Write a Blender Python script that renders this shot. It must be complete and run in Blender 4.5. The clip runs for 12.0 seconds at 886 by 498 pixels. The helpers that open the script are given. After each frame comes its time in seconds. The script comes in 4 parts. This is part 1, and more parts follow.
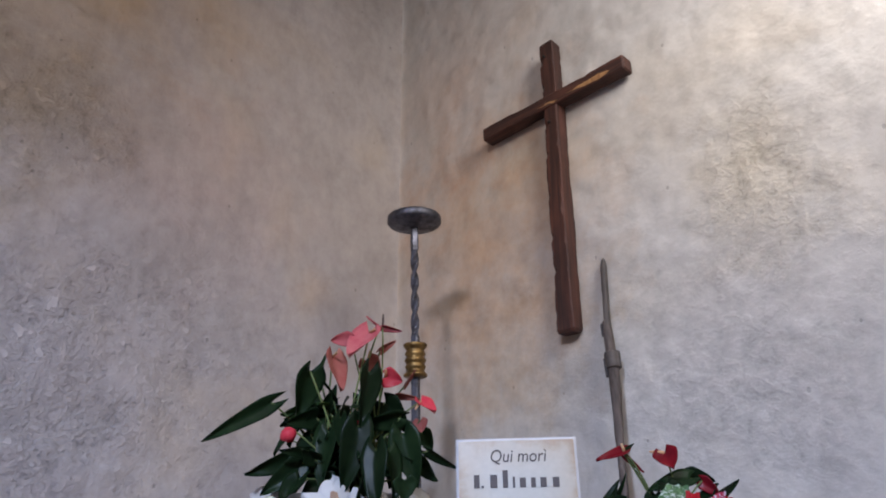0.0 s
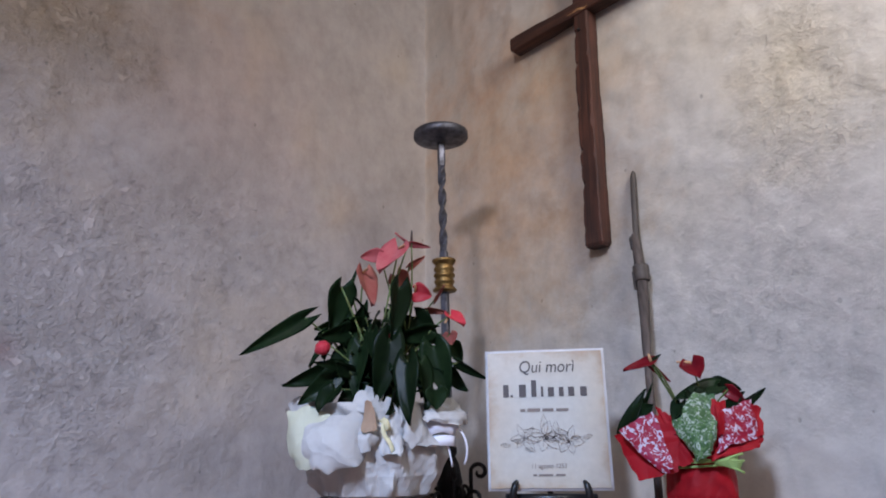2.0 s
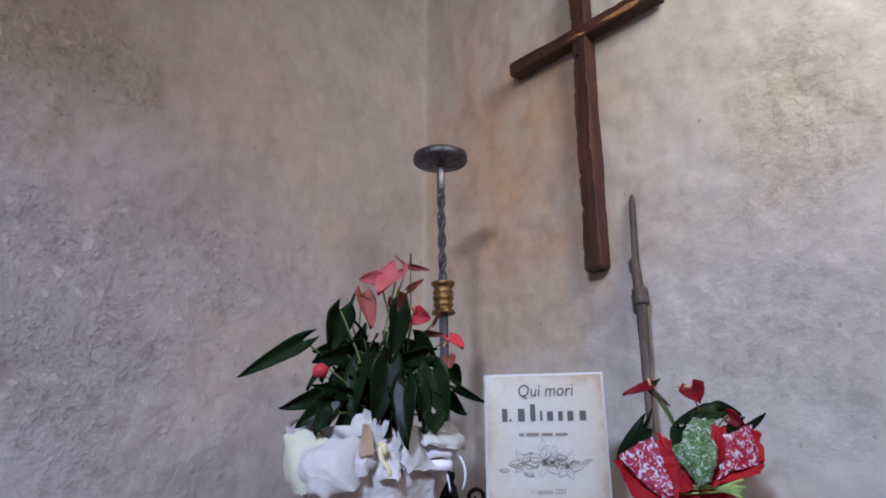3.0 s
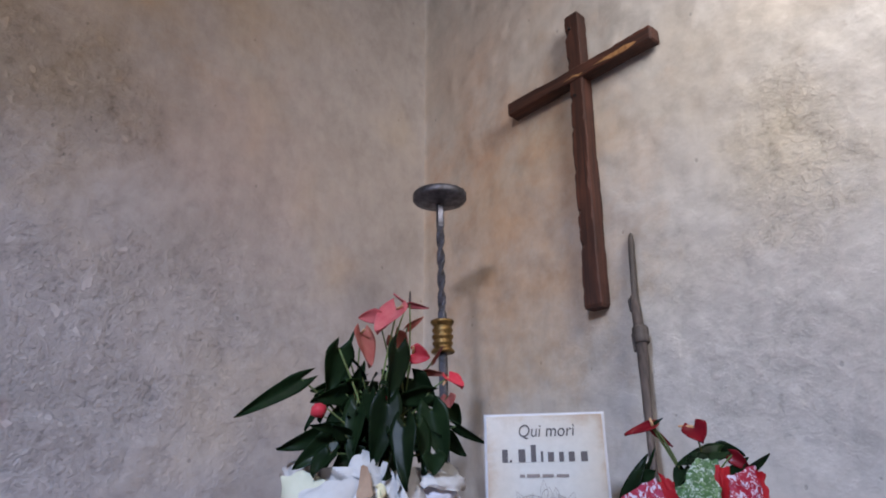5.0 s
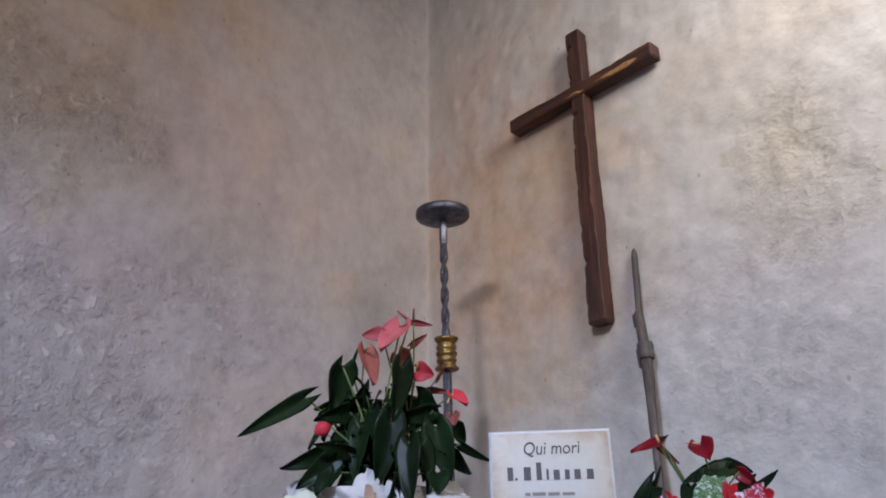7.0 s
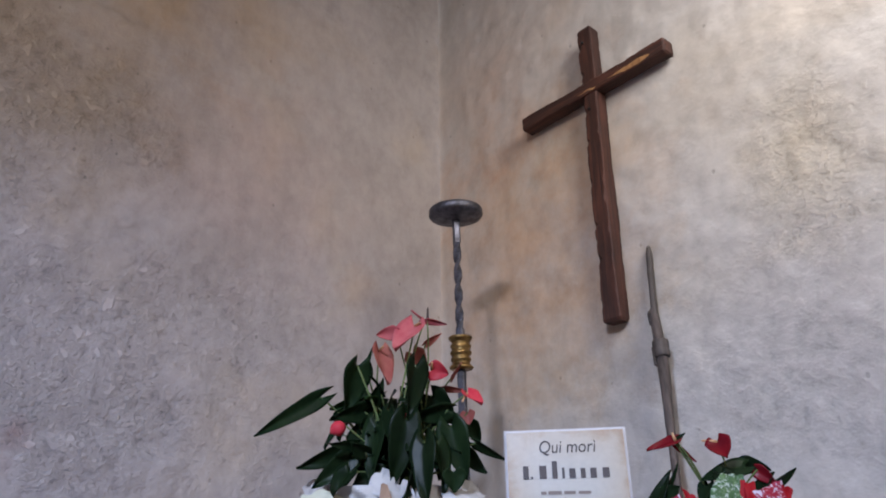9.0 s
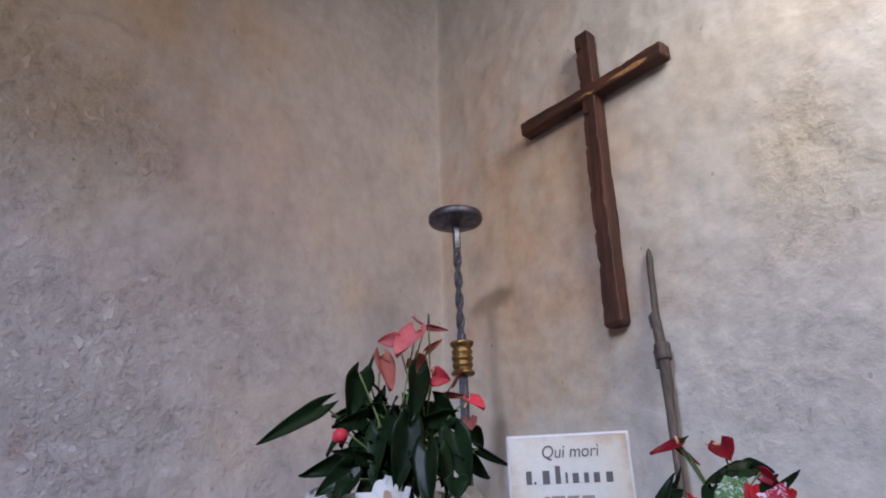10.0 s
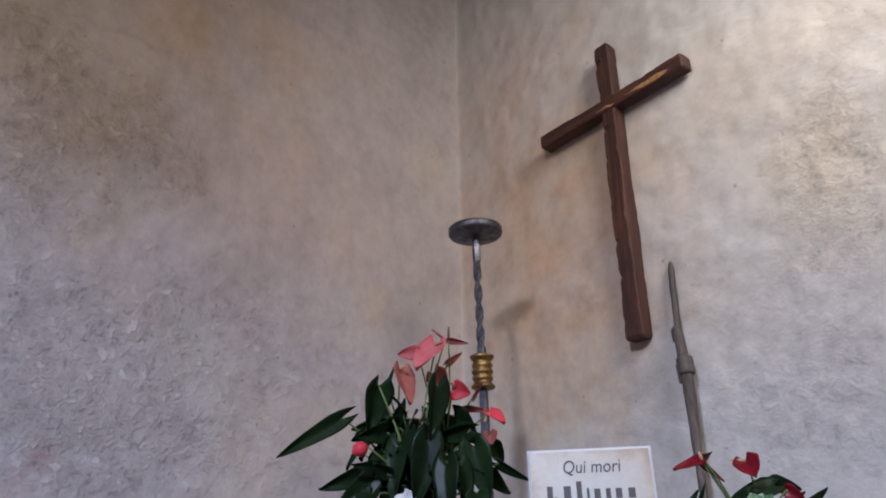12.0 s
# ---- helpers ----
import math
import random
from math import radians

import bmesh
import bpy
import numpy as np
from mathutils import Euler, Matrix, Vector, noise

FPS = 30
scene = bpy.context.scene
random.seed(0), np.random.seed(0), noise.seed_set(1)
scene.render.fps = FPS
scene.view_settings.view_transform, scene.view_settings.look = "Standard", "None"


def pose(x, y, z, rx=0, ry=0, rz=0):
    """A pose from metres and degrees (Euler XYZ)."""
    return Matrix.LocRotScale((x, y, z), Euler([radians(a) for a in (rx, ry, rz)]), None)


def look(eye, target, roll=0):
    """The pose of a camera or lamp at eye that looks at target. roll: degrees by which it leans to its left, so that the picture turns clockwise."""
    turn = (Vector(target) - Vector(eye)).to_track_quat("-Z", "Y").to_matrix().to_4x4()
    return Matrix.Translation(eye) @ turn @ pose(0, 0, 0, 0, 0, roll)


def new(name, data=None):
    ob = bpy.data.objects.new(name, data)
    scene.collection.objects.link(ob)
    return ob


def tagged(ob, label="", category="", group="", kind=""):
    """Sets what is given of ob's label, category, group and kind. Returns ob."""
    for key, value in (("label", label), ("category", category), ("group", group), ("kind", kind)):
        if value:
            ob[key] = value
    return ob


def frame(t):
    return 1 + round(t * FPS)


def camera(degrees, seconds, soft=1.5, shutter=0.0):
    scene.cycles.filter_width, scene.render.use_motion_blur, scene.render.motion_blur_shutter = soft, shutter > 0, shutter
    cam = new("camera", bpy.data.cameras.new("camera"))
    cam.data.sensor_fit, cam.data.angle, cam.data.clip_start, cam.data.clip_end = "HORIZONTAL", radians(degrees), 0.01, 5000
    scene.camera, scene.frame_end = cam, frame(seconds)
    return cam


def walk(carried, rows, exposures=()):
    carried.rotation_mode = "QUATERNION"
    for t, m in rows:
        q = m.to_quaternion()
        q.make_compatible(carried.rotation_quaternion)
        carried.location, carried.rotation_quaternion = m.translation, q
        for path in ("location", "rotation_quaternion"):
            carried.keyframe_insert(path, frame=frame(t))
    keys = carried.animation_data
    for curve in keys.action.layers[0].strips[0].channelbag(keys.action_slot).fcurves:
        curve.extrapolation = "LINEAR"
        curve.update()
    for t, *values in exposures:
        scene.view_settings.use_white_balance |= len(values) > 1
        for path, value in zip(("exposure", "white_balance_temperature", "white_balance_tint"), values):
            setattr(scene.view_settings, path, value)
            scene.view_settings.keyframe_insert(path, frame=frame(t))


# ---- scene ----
# the camera stands still in the hand and only tilts and turns: seconds, turn, tilt, lean in degrees
EYE = (1.873, -1.550, 0.300)
PATH = [
    (0, 46.462, 22.200, -0.400),
    (0.5, 46.753, 20.107, -0.242),
    (1, 47.137, 17.650, -0.856),
    (1.5, 48.400, 15.845, -0.617),
    (2, 48.902, 15.351, -0.470),
    (2.5, 48.865, 16.420, -0.278),
    (4.5, 48.747, 18.662, -0.483),
    (5, 48.741, 20.315, -0.291),
    (5.5, 48.745, 20.581, -0.317),
    (6, 48.738, 20.937, -0.419),
    (6.5, 48.839, 21.353, -0.470),
    (7, 49.014, 21.690, -0.597),
    (9, 50.193, 21.626, -0.684),
    (9.5, 49.949, 21.798, -0.074),
    (10, 50.197, 22.091, -1.398),
    (10.5, 51.066, 22.295, -1.058),
    (11, 51.475, 22.693, -0.943),
    (11.5, 51.736, 22.974, -0.860),
    (12, 51.930, 23.182, -0.774),
]


def aim(turn, tilt, lean):
    m = pose(*EYE, 90 + tilt, 0, turn)
    return m @ pose(0, 0, 0, 0, 0, lean)


cam = camera(64.5, 12.0, soft=1.9)
walk(cam, [(t, aim(a, b, c)) for t, a, b, c in PATH], exposures=[(0.0, -0.17, 6480, 10), (2.0, -0.20, 6450, 10), (6.0, -0.17, 6480, 10), (12.0, -0.16, 6530, 11)])

# ---- light: sky, and two deep windows in the east wall that let its light fall downwards ----
world = bpy.data.worlds.new("sky")
scene.world = world
world.use_nodes = True
wn = world.node_tree.nodes
sky = wn.new("ShaderNodeTexSky")
sky.sky_type, sky.sun_disc, sky.sun_elevation, sky.sun_rotation = "NISHITA", False, radians(40), radians(200)
world.node_tree.links.new(sky.outputs[0], wn["Background"].inputs[0])
wn["Background"].inputs[1].default_value = 0.1


def window_light(name, m, width, height, watts, colour, spread):
    data = bpy.data.lights.new(name, "AREA")
    data.shape, data.size, data.size_y, data.energy, data.color = "RECTANGLE", width, height, watts, colour
    data.spread = radians(spread)
    ob = new(name, data)
    ob.matrix_world = m
    return ob


def down_into(eye, toward, tilt):
    """Faces from eye towards a point of the plan, tilted down by some degrees."""
    d = Vector((toward[0] - eye[0], toward[1] - eye[1], 0)).normalized()
    return look(eye, tuple(Vector(eye) + d * math.cos(radians(tilt)) + Vector((0, 0, -math.sin(radians(tilt))))))


FAR_WIN = (2.5, -3.19, 2.02)
NEAR_WIN = (2.5, -0.74, 1.92)
# the far window shows blue high sky, steeply, and the pale horizon, more level
window_light("far_window_high_sky", down_into((2.40, -3.14, 2.02), (0.1, -0.6), 65), 0.40, 0.44, 98, (0.30, 0.53, 1.0), 108)
window_light("far_window_horizon", down_into((2.38, -3.12, 2.00), (0.1, -0.85), 32), 0.30, 0.30, 19, (1.0, 0.90, 0.88), 96)
window_light("near_window_light", down_into((2.44, -0.74, 1.92), (1.6, 0.1), 14), 0.66, 0.80, 18.5, (1.0, 0.96, 0.95), 108)

# ---- materials ----
def material(name):
    m = bpy.data.materials.new(name)
    m.use_nodes = True
    return m, m.node_tree.nodes, m.node_tree.links, m.node_tree.nodes["Principled BSDF"]


def noise_tex(n, l, scale, detail=6.0, rough=0.55, vec=None, distortion=0.0):
    t = n.new("ShaderNodeTexNoise")
    t.inputs["Scale"].default_value, t.inputs["Detail"].default_value = scale, detail
    t.inputs["Roughness"].default_value, t.inputs["Distortion"].default_value = rough, distortion
    if vec:
        l.new(vec, t.inputs["Vector"])
    return t


def ramp(n, l, src, stops):
    r = n.new("ShaderNodeValToRGB")
    while len(r.color_ramp.elements) < len(stops):
        r.color_ramp.elements.new(0.5)
    for e, (at, c) in zip(r.color_ramp.elements, stops):
        e.position, e.color = at, (*c, 1) if len(c) == 3 else c
    l.new(src, r.inputs[0])
    return r


def grey(v):
    return (v, v, v)


def blend(n, l, fac, a, b, kind="MIX"):
    x = n.new("ShaderNodeMix")
    x.data_type, x.blend_type = "RGBA", kind
    for slot, v in ((0, fac), (6, a), (7, b)):
        if hasattr(v, "links"):
            l.new(v, x.inputs[slot])
        elif slot == 0:
            x.inputs[0].default_value = v
        else:
            x.inputs[slot].default_value = (*v, 1)
    return x.outputs[2]


def relief(n, l, bsdf, height, strength, distance, before=None):
    b = n.new("ShaderNodeBump")
    b.inputs["Strength"].default_value, b.inputs["Distance"].default_value = strength, distance
    l.new(height, b.inputs["Height"])
    if before:
        l.new(before, b.inputs["Normal"])
    l.new(b.outputs[0], bsdf.inputs["Normal"])
    return b.outputs[0]


def coords(n, l, scale=(1, 1, 1), kind="Object"):
    c, m = n.new("ShaderNodeTexCoord"), n.new("ShaderNodeMapping")
    m.inputs["Scale"].default_value = scale
    l.new(c.outputs[kind], m.inputs[0])
    return m.outputs[0]


def plaster(name, base, pale, warm, wash, rough_wall=1.0, stain_shade_tints=(), eroded=()):
    """Old lime plaster: mottled ground, brushed limewash, stains and painted shade tints, eroded patches, small pits,
    trowel relief.
    """
    m, n, l, b = material(name)
    v, brushed = coords(n, l), coords(n, l, (1.15, 1.15, 0.66))
    big = noise_tex(n, l, 1.9, 5, 0.55, v, 0.3)
    mid = noise_tex(n, l, 8.0, 8, 0.62, coords(n, l, (1.1, 1.1, 0.8)), 0.25)
    strokes = noise_tex(n, l, 26.0, 6, 0.6, brushed, 0.4)
    fine = noise_tex(n, l, 27.0, 9, 0.68, v, 0.12)
    grit = noise_tex(n, l, 190.0, 4, 0.65, v)
    ragged = noise_tex(n, l, 5.0, 9, 0.68, v)

    def spread_from(place, reach, much, edge=0.0):
        away = n.new("ShaderNodeVectorMath")
        away.operation = "DISTANCE"
        l.new(v, away.inputs[0])
        away.inputs[1].default_value = place
        wide = n.new("ShaderNodeMath")
        wide.operation = "MULTIPLY_ADD"
        l.new(away.outputs["Value"], wide.inputs[0])
        wide.inputs[1].default_value = 0.5 / reach
        l.new(ragged.outputs[0], wide.inputs[2])
        return ramp(n, l, wide.outputs[0], [(0.50 + edge, grey(much)), (1.0 - edge * 0.4, grey(0.0))]).outputs[0]

    def joined(kind, x, y):
        k = n.new("ShaderNodeMath")
        k.operation, k.use_clamp = kind, kind != "MULTIPLY"
        l.new(x, k.inputs[0])
        if hasattr(y, "links"):
            l.new(y, k.inputs[1])
        else:
            k.inputs[1].default_value = y
        return k.outputs[0]

    c1 = ramp(n, l, big.outputs[0], [(0.34, base), (0.50, pale), (0.66, warm)])
    c2 = ramp(n, l, mid.outputs[0], [(0.30, grey(0.86)), (0.5, grey(0.99)), (0.72, grey(1.07))])
    c3 = ramp(n, l, strokes.outputs[0], [(0.30, grey(0.93)), (0.5, grey(1.0)), (0.70, grey(1.05))])
    col = blend(n, l, 1.0, c1.outputs[0], c2.outputs[0], "MULTIPLY")
    col = blend(n, l, 1.0, col, c3.outputs[0], "MULTIPLY")
    flake = noise_tex(n, l, 6.4, 10, 0.72, coords(n, l, (1, 1, 0.9)))
    left = ramp(n, l, flake.outputs[0], [(0.50, grey(0.0)), (0.66, grey(0.32))])
    col = blend(n, l, left.outputs[0], col, wash)
    for place, reach, tint, much in stain_shade_tints:
        col = blend(n, l, spread_from(place, reach, much), col, blend(n, l, 1.0, col, tint, "MULTIPLY"))
    worn = ramp(n, l, big.outputs[0], [(0.42, grey(0.26)), (0.60, grey(0.10))]).outputs[0]
    for place, reach, much in eroded:
        worn = joined("ADD", worn, spread_from(place, reach, much, 0.08))
    crumbs = ramp(n, l, fine.outputs[0], [(0.33, grey(0.72)), (0.45, grey(0.95)), (0.52, grey(1.0)), (0.60, grey(1.10))])
    crust = ramp(n, l, fine.outputs[0], [(0.36, grey(0.0)), (0.45, grey(0.42)), (0.51, grey(0.55)), (0.60, grey(1.0))])
    col = blend(n, l, worn, col, blend(n, l, 1.0, col, crumbs.outputs[0], "MULTIPLY"))
    pits = n.new("ShaderNodeTexVoronoi")
    pits.inputs["Scale"].default_value, pits.inputs["Randomness"].default_value = 13.0, 1.0
    l.new(coords(n, l, (1.0, 1.0, 0.72)), pits.inputs["Vector"])
    size = joined("MULTIPLY", mid.outputs[0], -0.095)
    hole = n.new("ShaderNodeMath")
    l.new(size, hole.inputs[0])
    l.new(pits.outputs["Distance"], hole.inputs[1])
    pit = ramp(n, l, hole.outputs[0], [(0.0, grey(0.42)), (0.014, grey(1.0))])
    col = blend(n, l, 0.45, col, blend(n, l, 1.0, col, pit.outputs[0], "MULTIPLY"))
    l.new(col, b.inputs["Base Color"])
    b.inputs["Roughness"].default_value = 0.93
    b.inputs["Specular IOR Level"].default_value = 0.12
    first = relief(n, l, b, mid.outputs[0], 0.45 * rough_wall, 0.016)
    second = relief(n, l, b, strokes.outputs[0], 0.16 * rough_wall, 0.004, first)
    third = relief(n, l, b, joined("MULTIPLY", crust.outputs[0], worn), 0.85, 0.0085 * rough_wall, second)
    fourth = relief(n, l, b, pit.outputs[0], 0.5, 0.004, third)
    relief(n, l, b, grit.outputs[0], 0.14, 0.0012, fourth)
    return m


def old_wood(name, dark, light, wear=None, axis="z", rough=0.6):
    m, n, l, b = material(name)
    sc = {"z": (1, 1, 0.06), "x": (0.06, 1, 1)}[axis]
    grain = noise_tex(n, l, 70, 6, 0.6, coords(n, l, sc), 0.8)
    patch = noise_tex(n, l, 7, 5, 0.6, coords(n, l))
    c = ramp(n, l, grain.outputs[0], [(0.3, dark), (0.7, light)])
    c2 = ramp(n, l, patch.outputs[0], [(0.3, grey(0.6)), (0.65, grey(1.15))])
    col = blend(n, l, 1.0, c.outputs[0], c2.outputs[0], "MULTIPLY")
    if wear:
        w = noise_tex(n, l, 16, 5, 0.6, coords(n, l, {"z": (1, 1, 0.25), "x": (0.25, 1, 1)}[axis]), 0.5)
        k = ramp(n, l, w.outputs[0], [(0.66, grey(0.0)), (0.72, grey(0.8))])
        col = blend(n, l, k.outputs[0], col, wear)
    l.new(col, b.inputs["Base Color"])
    b.inputs["Roughness"].default_value = rough
    one = relief(n, l, b, grain.outputs[0], 0.5, 0.003)
    relief(n, l, b, patch.outputs[0], 0.4, 0.006, one)
    return m


def metal(name, colour, rough, metallic=1.0, spots=0.25, dirt=(0.02, 0.018, 0.016)):
    m, n, l, b = material(name)
    t = noise_tex(n, l, 45, 6, 0.65, coords(n, l))
    c = ramp(n, l, t.outputs[0], [(0.30, dirt), (0.30 + spots, colour), (0.8, tuple(min(1, x * 1.12) for x in colour))])
    l.new(c.outputs[0], b.inputs["Base Color"])
    r = ramp(n, l, t.outputs[0], [(0.3, grey(min(1, rough + 0.25))), (0.6, grey(rough))])
    l.new(r.outputs[0], b.inputs["Roughness"])
    b.inputs["Metallic"].default_value = metallic
    relief(n, l, b, t.outputs[0], 0.25, 0.0015)
    return m


def leafy(name, colour, pale, rough=0.32, coat=0.25, through_light=0.12):
    m, n, l, b = material(name)
    info = n.new("ShaderNodeObjectInfo")
    t = noise_tex(n, l, 30, 4, 0.6, coords(n, l))
    c = ramp(n, l, t.outputs[0], [(0.3, colour), (0.75, pale)])
    hue = n.new("ShaderNodeHueSaturation")
    mr = n.new("ShaderNodeMapRange")
    l.new(info.outputs["Random"], mr.inputs[0])
    mr.inputs[3].default_value, mr.inputs[4].default_value = 0.6, 1.2
    l.new(mr.outputs[0], hue.inputs["Value"])
    l.new(c.outputs[0], hue.inputs["Color"])
    l.new(hue.outputs[0], b.inputs["Base Color"])
    b.inputs["Roughness"].default_value, b.inputs["Coat Weight"].default_value = rough, coat
    b.inputs["Coat Roughness"].default_value = 0.18
    b.inputs["Specular IOR Level"].default_value = 0.07
    b.inputs["Subsurface Weight"].default_value = through_light
    b.inputs["Subsurface Scale"].default_value = 0.004
    relief(n, l, b, t.outputs[0], 0.25, 0.002)
    return m


def paper(name, colour, shade, rough=0.7, crease=0.4):
    """Crumpled paper: flat facets between sharp creases."""
    m, n, l, b = material(name)
    v = coords(n, l)
    warp = noise_tex(n, l, 9, 3, 0.5, v)
    t = noise_tex(n, l, 12, 5, 0.6, v)
    vor = n.new("ShaderNodeTexVoronoi")
    vor.inputs["Scale"].default_value = 13
    l.new(blend(n, l, 0.16, v, warp.outputs["Color"]), vor.inputs["Vector"])
    vor2 = n.new("ShaderNodeTexVoronoi")
    vor2.inputs["Scale"].default_value = 42
    l.new(blend(n, l, 0.08, v, warp.outputs["Color"]), vor2.inputs["Vector"])
    f = noise_tex(n, l, 140, 3, 0.6, v)
    c = ramp(n, l, t.outputs[0], [(0.3, shade), (0.6, colour)])
    l.new(c.outputs[0], b.inputs["Base Color"])
    b.inputs["Roughness"].default_value, b.inputs["Specular IOR Level"].default_value = rough, 0.2
    one = relief(n, l, b, vor.outputs["Distance"], crease, 0.012)
    two = relief(n, l, b, vor2.outputs["Distance"], crease * 0.25, 0.004, one)
    relief(n, l, b, f.outputs[0], 0.12, 0.001, two)
    return m


def speckled_paper(name, ground, mark, scale, lo, hi, third=None):
    m, n, l, b = material(name)
    t = noise_tex(n, l, scale, 2.5, 0.55, coords(n, l), 1.4)
    k = ramp(n, l, t.outputs[0], [(lo, grey(0.0)), (hi, grey(1.0))])
    col = blend(n, l, k.outputs[0], ground, mark)
    if third:
        t2 = noise_tex(n, l, scale * 0.8, 2, 0.5, coords(n, l, (1.3, 1.3, 1.3)), 1.0)
        k2 = ramp(n, l, t2.outputs[0], [(0.56, grey(0.0)), (0.6, grey(1.0))])
        col = blend(n, l, k2.outputs[0], col, third)
    l.new(col, b.inputs["Base Color"])
    b.inputs["Roughness"].default_value, b.inputs["Specular IOR Level"].default_value = 0.45, 0.25
    f = noise_tex(n, l, 18, 4, 0.6, coords(n, l))
    relief(n, l, b, f.outputs[0], 0.35, 0.006)
    return m


def parchment(name):
    m, n, l, b = material(name)
    v = coords(n, l)
    t, f = noise_tex(n, l, 9, 6, 0.65, v, 0.6), noise_tex(n, l, 60, 4, 0.6, v)
    g = n.new("ShaderNodeSeparateXYZ")
    l.new(v, g.inputs[0])

    def edge(out, half, centre=0.0):
        s = n.new("ShaderNodeMath")
        s.operation = "SUBTRACT"
        l.new(out, s.inputs[0])
        s.inputs[1].default_value = centre
        a = n.new("ShaderNodeMath")
        a.operation = "ABSOLUTE"
        l.new(s.outputs[0], a.inputs[0])
        d = n.new("ShaderNodeMath")
        d.operation = "DIVIDE"
        l.new(a.outputs[0], d.inputs[0])
        d.inputs[1].default_value = half
        return d.outputs[0]
    top = n.new("ShaderNodeMath")
    top.operation = "MAXIMUM"
    l.new(edge(g.outputs[0], 0.125), top.inputs[0])
    l.new(edge(g.outputs[2], 0.145, 0.15), top.inputs[1])
    add = n.new("ShaderNodeMath")
    add.operation = "MULTIPLY_ADD"
    l.new(t.outputs[0], add.inputs[0])
    add.inputs[1].default_value = 0.75
    l.new(top.outputs[0], add.inputs[2])
    part_of = n.new("ShaderNodeMath")
    part_of.operation = "MULTIPLY"
    l.new(add.outputs[0], part_of.inputs[0])
    part_of.inputs[1].default_value = 0.62
    c = ramp(n, l, part_of.outputs[0], [(0.50, (0.50, 0.49, 0.45)), (0.78, (0.49, 0.445, 0.375)), (0.90, (0.39, 0.29, 0.20))])
    c2 = ramp(n, l, f.outputs[0], [(0.3, grey(0.93)), (0.7, grey(1.03))])
    l.new(blend(n, l, 1.0, c.outputs[0], c2.outputs[0], "MULTIPLY"), b.inputs["Base Color"])
    b.inputs["Roughness"].default_value = 0.35
    return m


def plain(name, colour, rough=0.6, metallic=0.0):
    m, n, l, b = material(name)
    t = noise_tex(n, l, 40, 4, 0.6, coords(n, l))
    c = ramp(n, l, t.outputs[0], [(0.3, tuple(x * 0.85 for x in colour)), (0.7, colour)])
    l.new(c.outputs[0], b.inputs["Base Color"])
    b.inputs["Roughness"].default_value, b.inputs["Metallic"].default_value = rough, metallic
    return m


# west base tones darker than the north's: part of its dimmer light is colour
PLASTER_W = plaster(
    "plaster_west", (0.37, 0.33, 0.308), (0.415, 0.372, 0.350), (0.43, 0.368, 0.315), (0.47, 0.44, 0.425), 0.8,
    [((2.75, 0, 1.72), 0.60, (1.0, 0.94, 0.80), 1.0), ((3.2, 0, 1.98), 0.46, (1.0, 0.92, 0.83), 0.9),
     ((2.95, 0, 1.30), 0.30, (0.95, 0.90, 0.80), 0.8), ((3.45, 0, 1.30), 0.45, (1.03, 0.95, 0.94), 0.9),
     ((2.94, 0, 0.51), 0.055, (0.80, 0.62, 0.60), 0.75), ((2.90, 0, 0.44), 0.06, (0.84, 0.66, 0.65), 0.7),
     # ochre tint that paints the drip plate's cast shadow into the plaster
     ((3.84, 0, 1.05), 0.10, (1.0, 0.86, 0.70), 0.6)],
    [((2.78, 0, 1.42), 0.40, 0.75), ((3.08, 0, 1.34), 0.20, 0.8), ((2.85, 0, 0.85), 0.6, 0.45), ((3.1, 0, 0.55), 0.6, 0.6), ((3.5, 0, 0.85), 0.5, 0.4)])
PLASTER_N = plaster(
    "plaster_north", (0.455, 0.428, 0.400), (0.495, 0.472, 0.447), (0.49, 0.450, 0.402), (0.55, 0.532, 0.512), 0.42,
    # the second tint puts the top corner's shade into the plaster colour
    [((0.40, 0, 1.14), 0.64, (1.0, 0.79, 0.64), 1.0), ((0.28, 0, 1.80), 0.60, (0.98, 0.86, 0.80), 0.9),
     ((0.50, 0, 0.75), 0.46, (0.97, 0.88, 0.74), 0.9), ((1.3, 0, 1.08), 0.25, (0.99, 0.93, 0.80), 0.9),
     ((0.62, 0, 1.45), 0.25, (0.97, 0.90, 0.80), 0.7), ((0.95, 0, 0.85), 0.22, (0.95, 0.93, 0.86), 0.6)],
    [((1.32, 0, 1.05), 0.26, 0.9), ((1.25, 0, 0.60), 0.35, 0.6), ((1.4, 0, 1.45), 0.5, 0.28), ((0.9, 0, 0.6), 0.35, 0.3)])
PLASTER_O = plaster("plaster_other", (0.44, 0.36, 0.29), (0.50, 0.41, 0.335), (0.48, 0.37, 0.285), (0.54, 0.46, 0.385), 0.6)
FLOOR_TILE = old_wood("worn_terracotta_floor", (0.22, 0.115, 0.072), (0.33, 0.18, 0.115), None, "x", 0.75)
OUTSIDE = plain("pale_earth", (0.2, 0.18, 0.16), 0.9)
BEAM_WOOD = old_wood("ceiling_wood", (0.06, 0.035, 0.02), (0.16, 0.09, 0.05))
POST_WOOD = old_wood("cross_wood", (0.018, 0.0065, 0.0045), (0.088, 0.028, 0.016), None, "z", 0.72)
BARE_WOOD = old_wood("bare_split_wood", (0.22, 0.10, 0.04), (0.50, 0.28, 0.12), None, "x", 0.6)
STAFF_WOOD = old_wood("weathered_staff_wood", (0.045, 0.034, 0.029), (0.135, 0.105, 0.092), None, "z", 0.8)
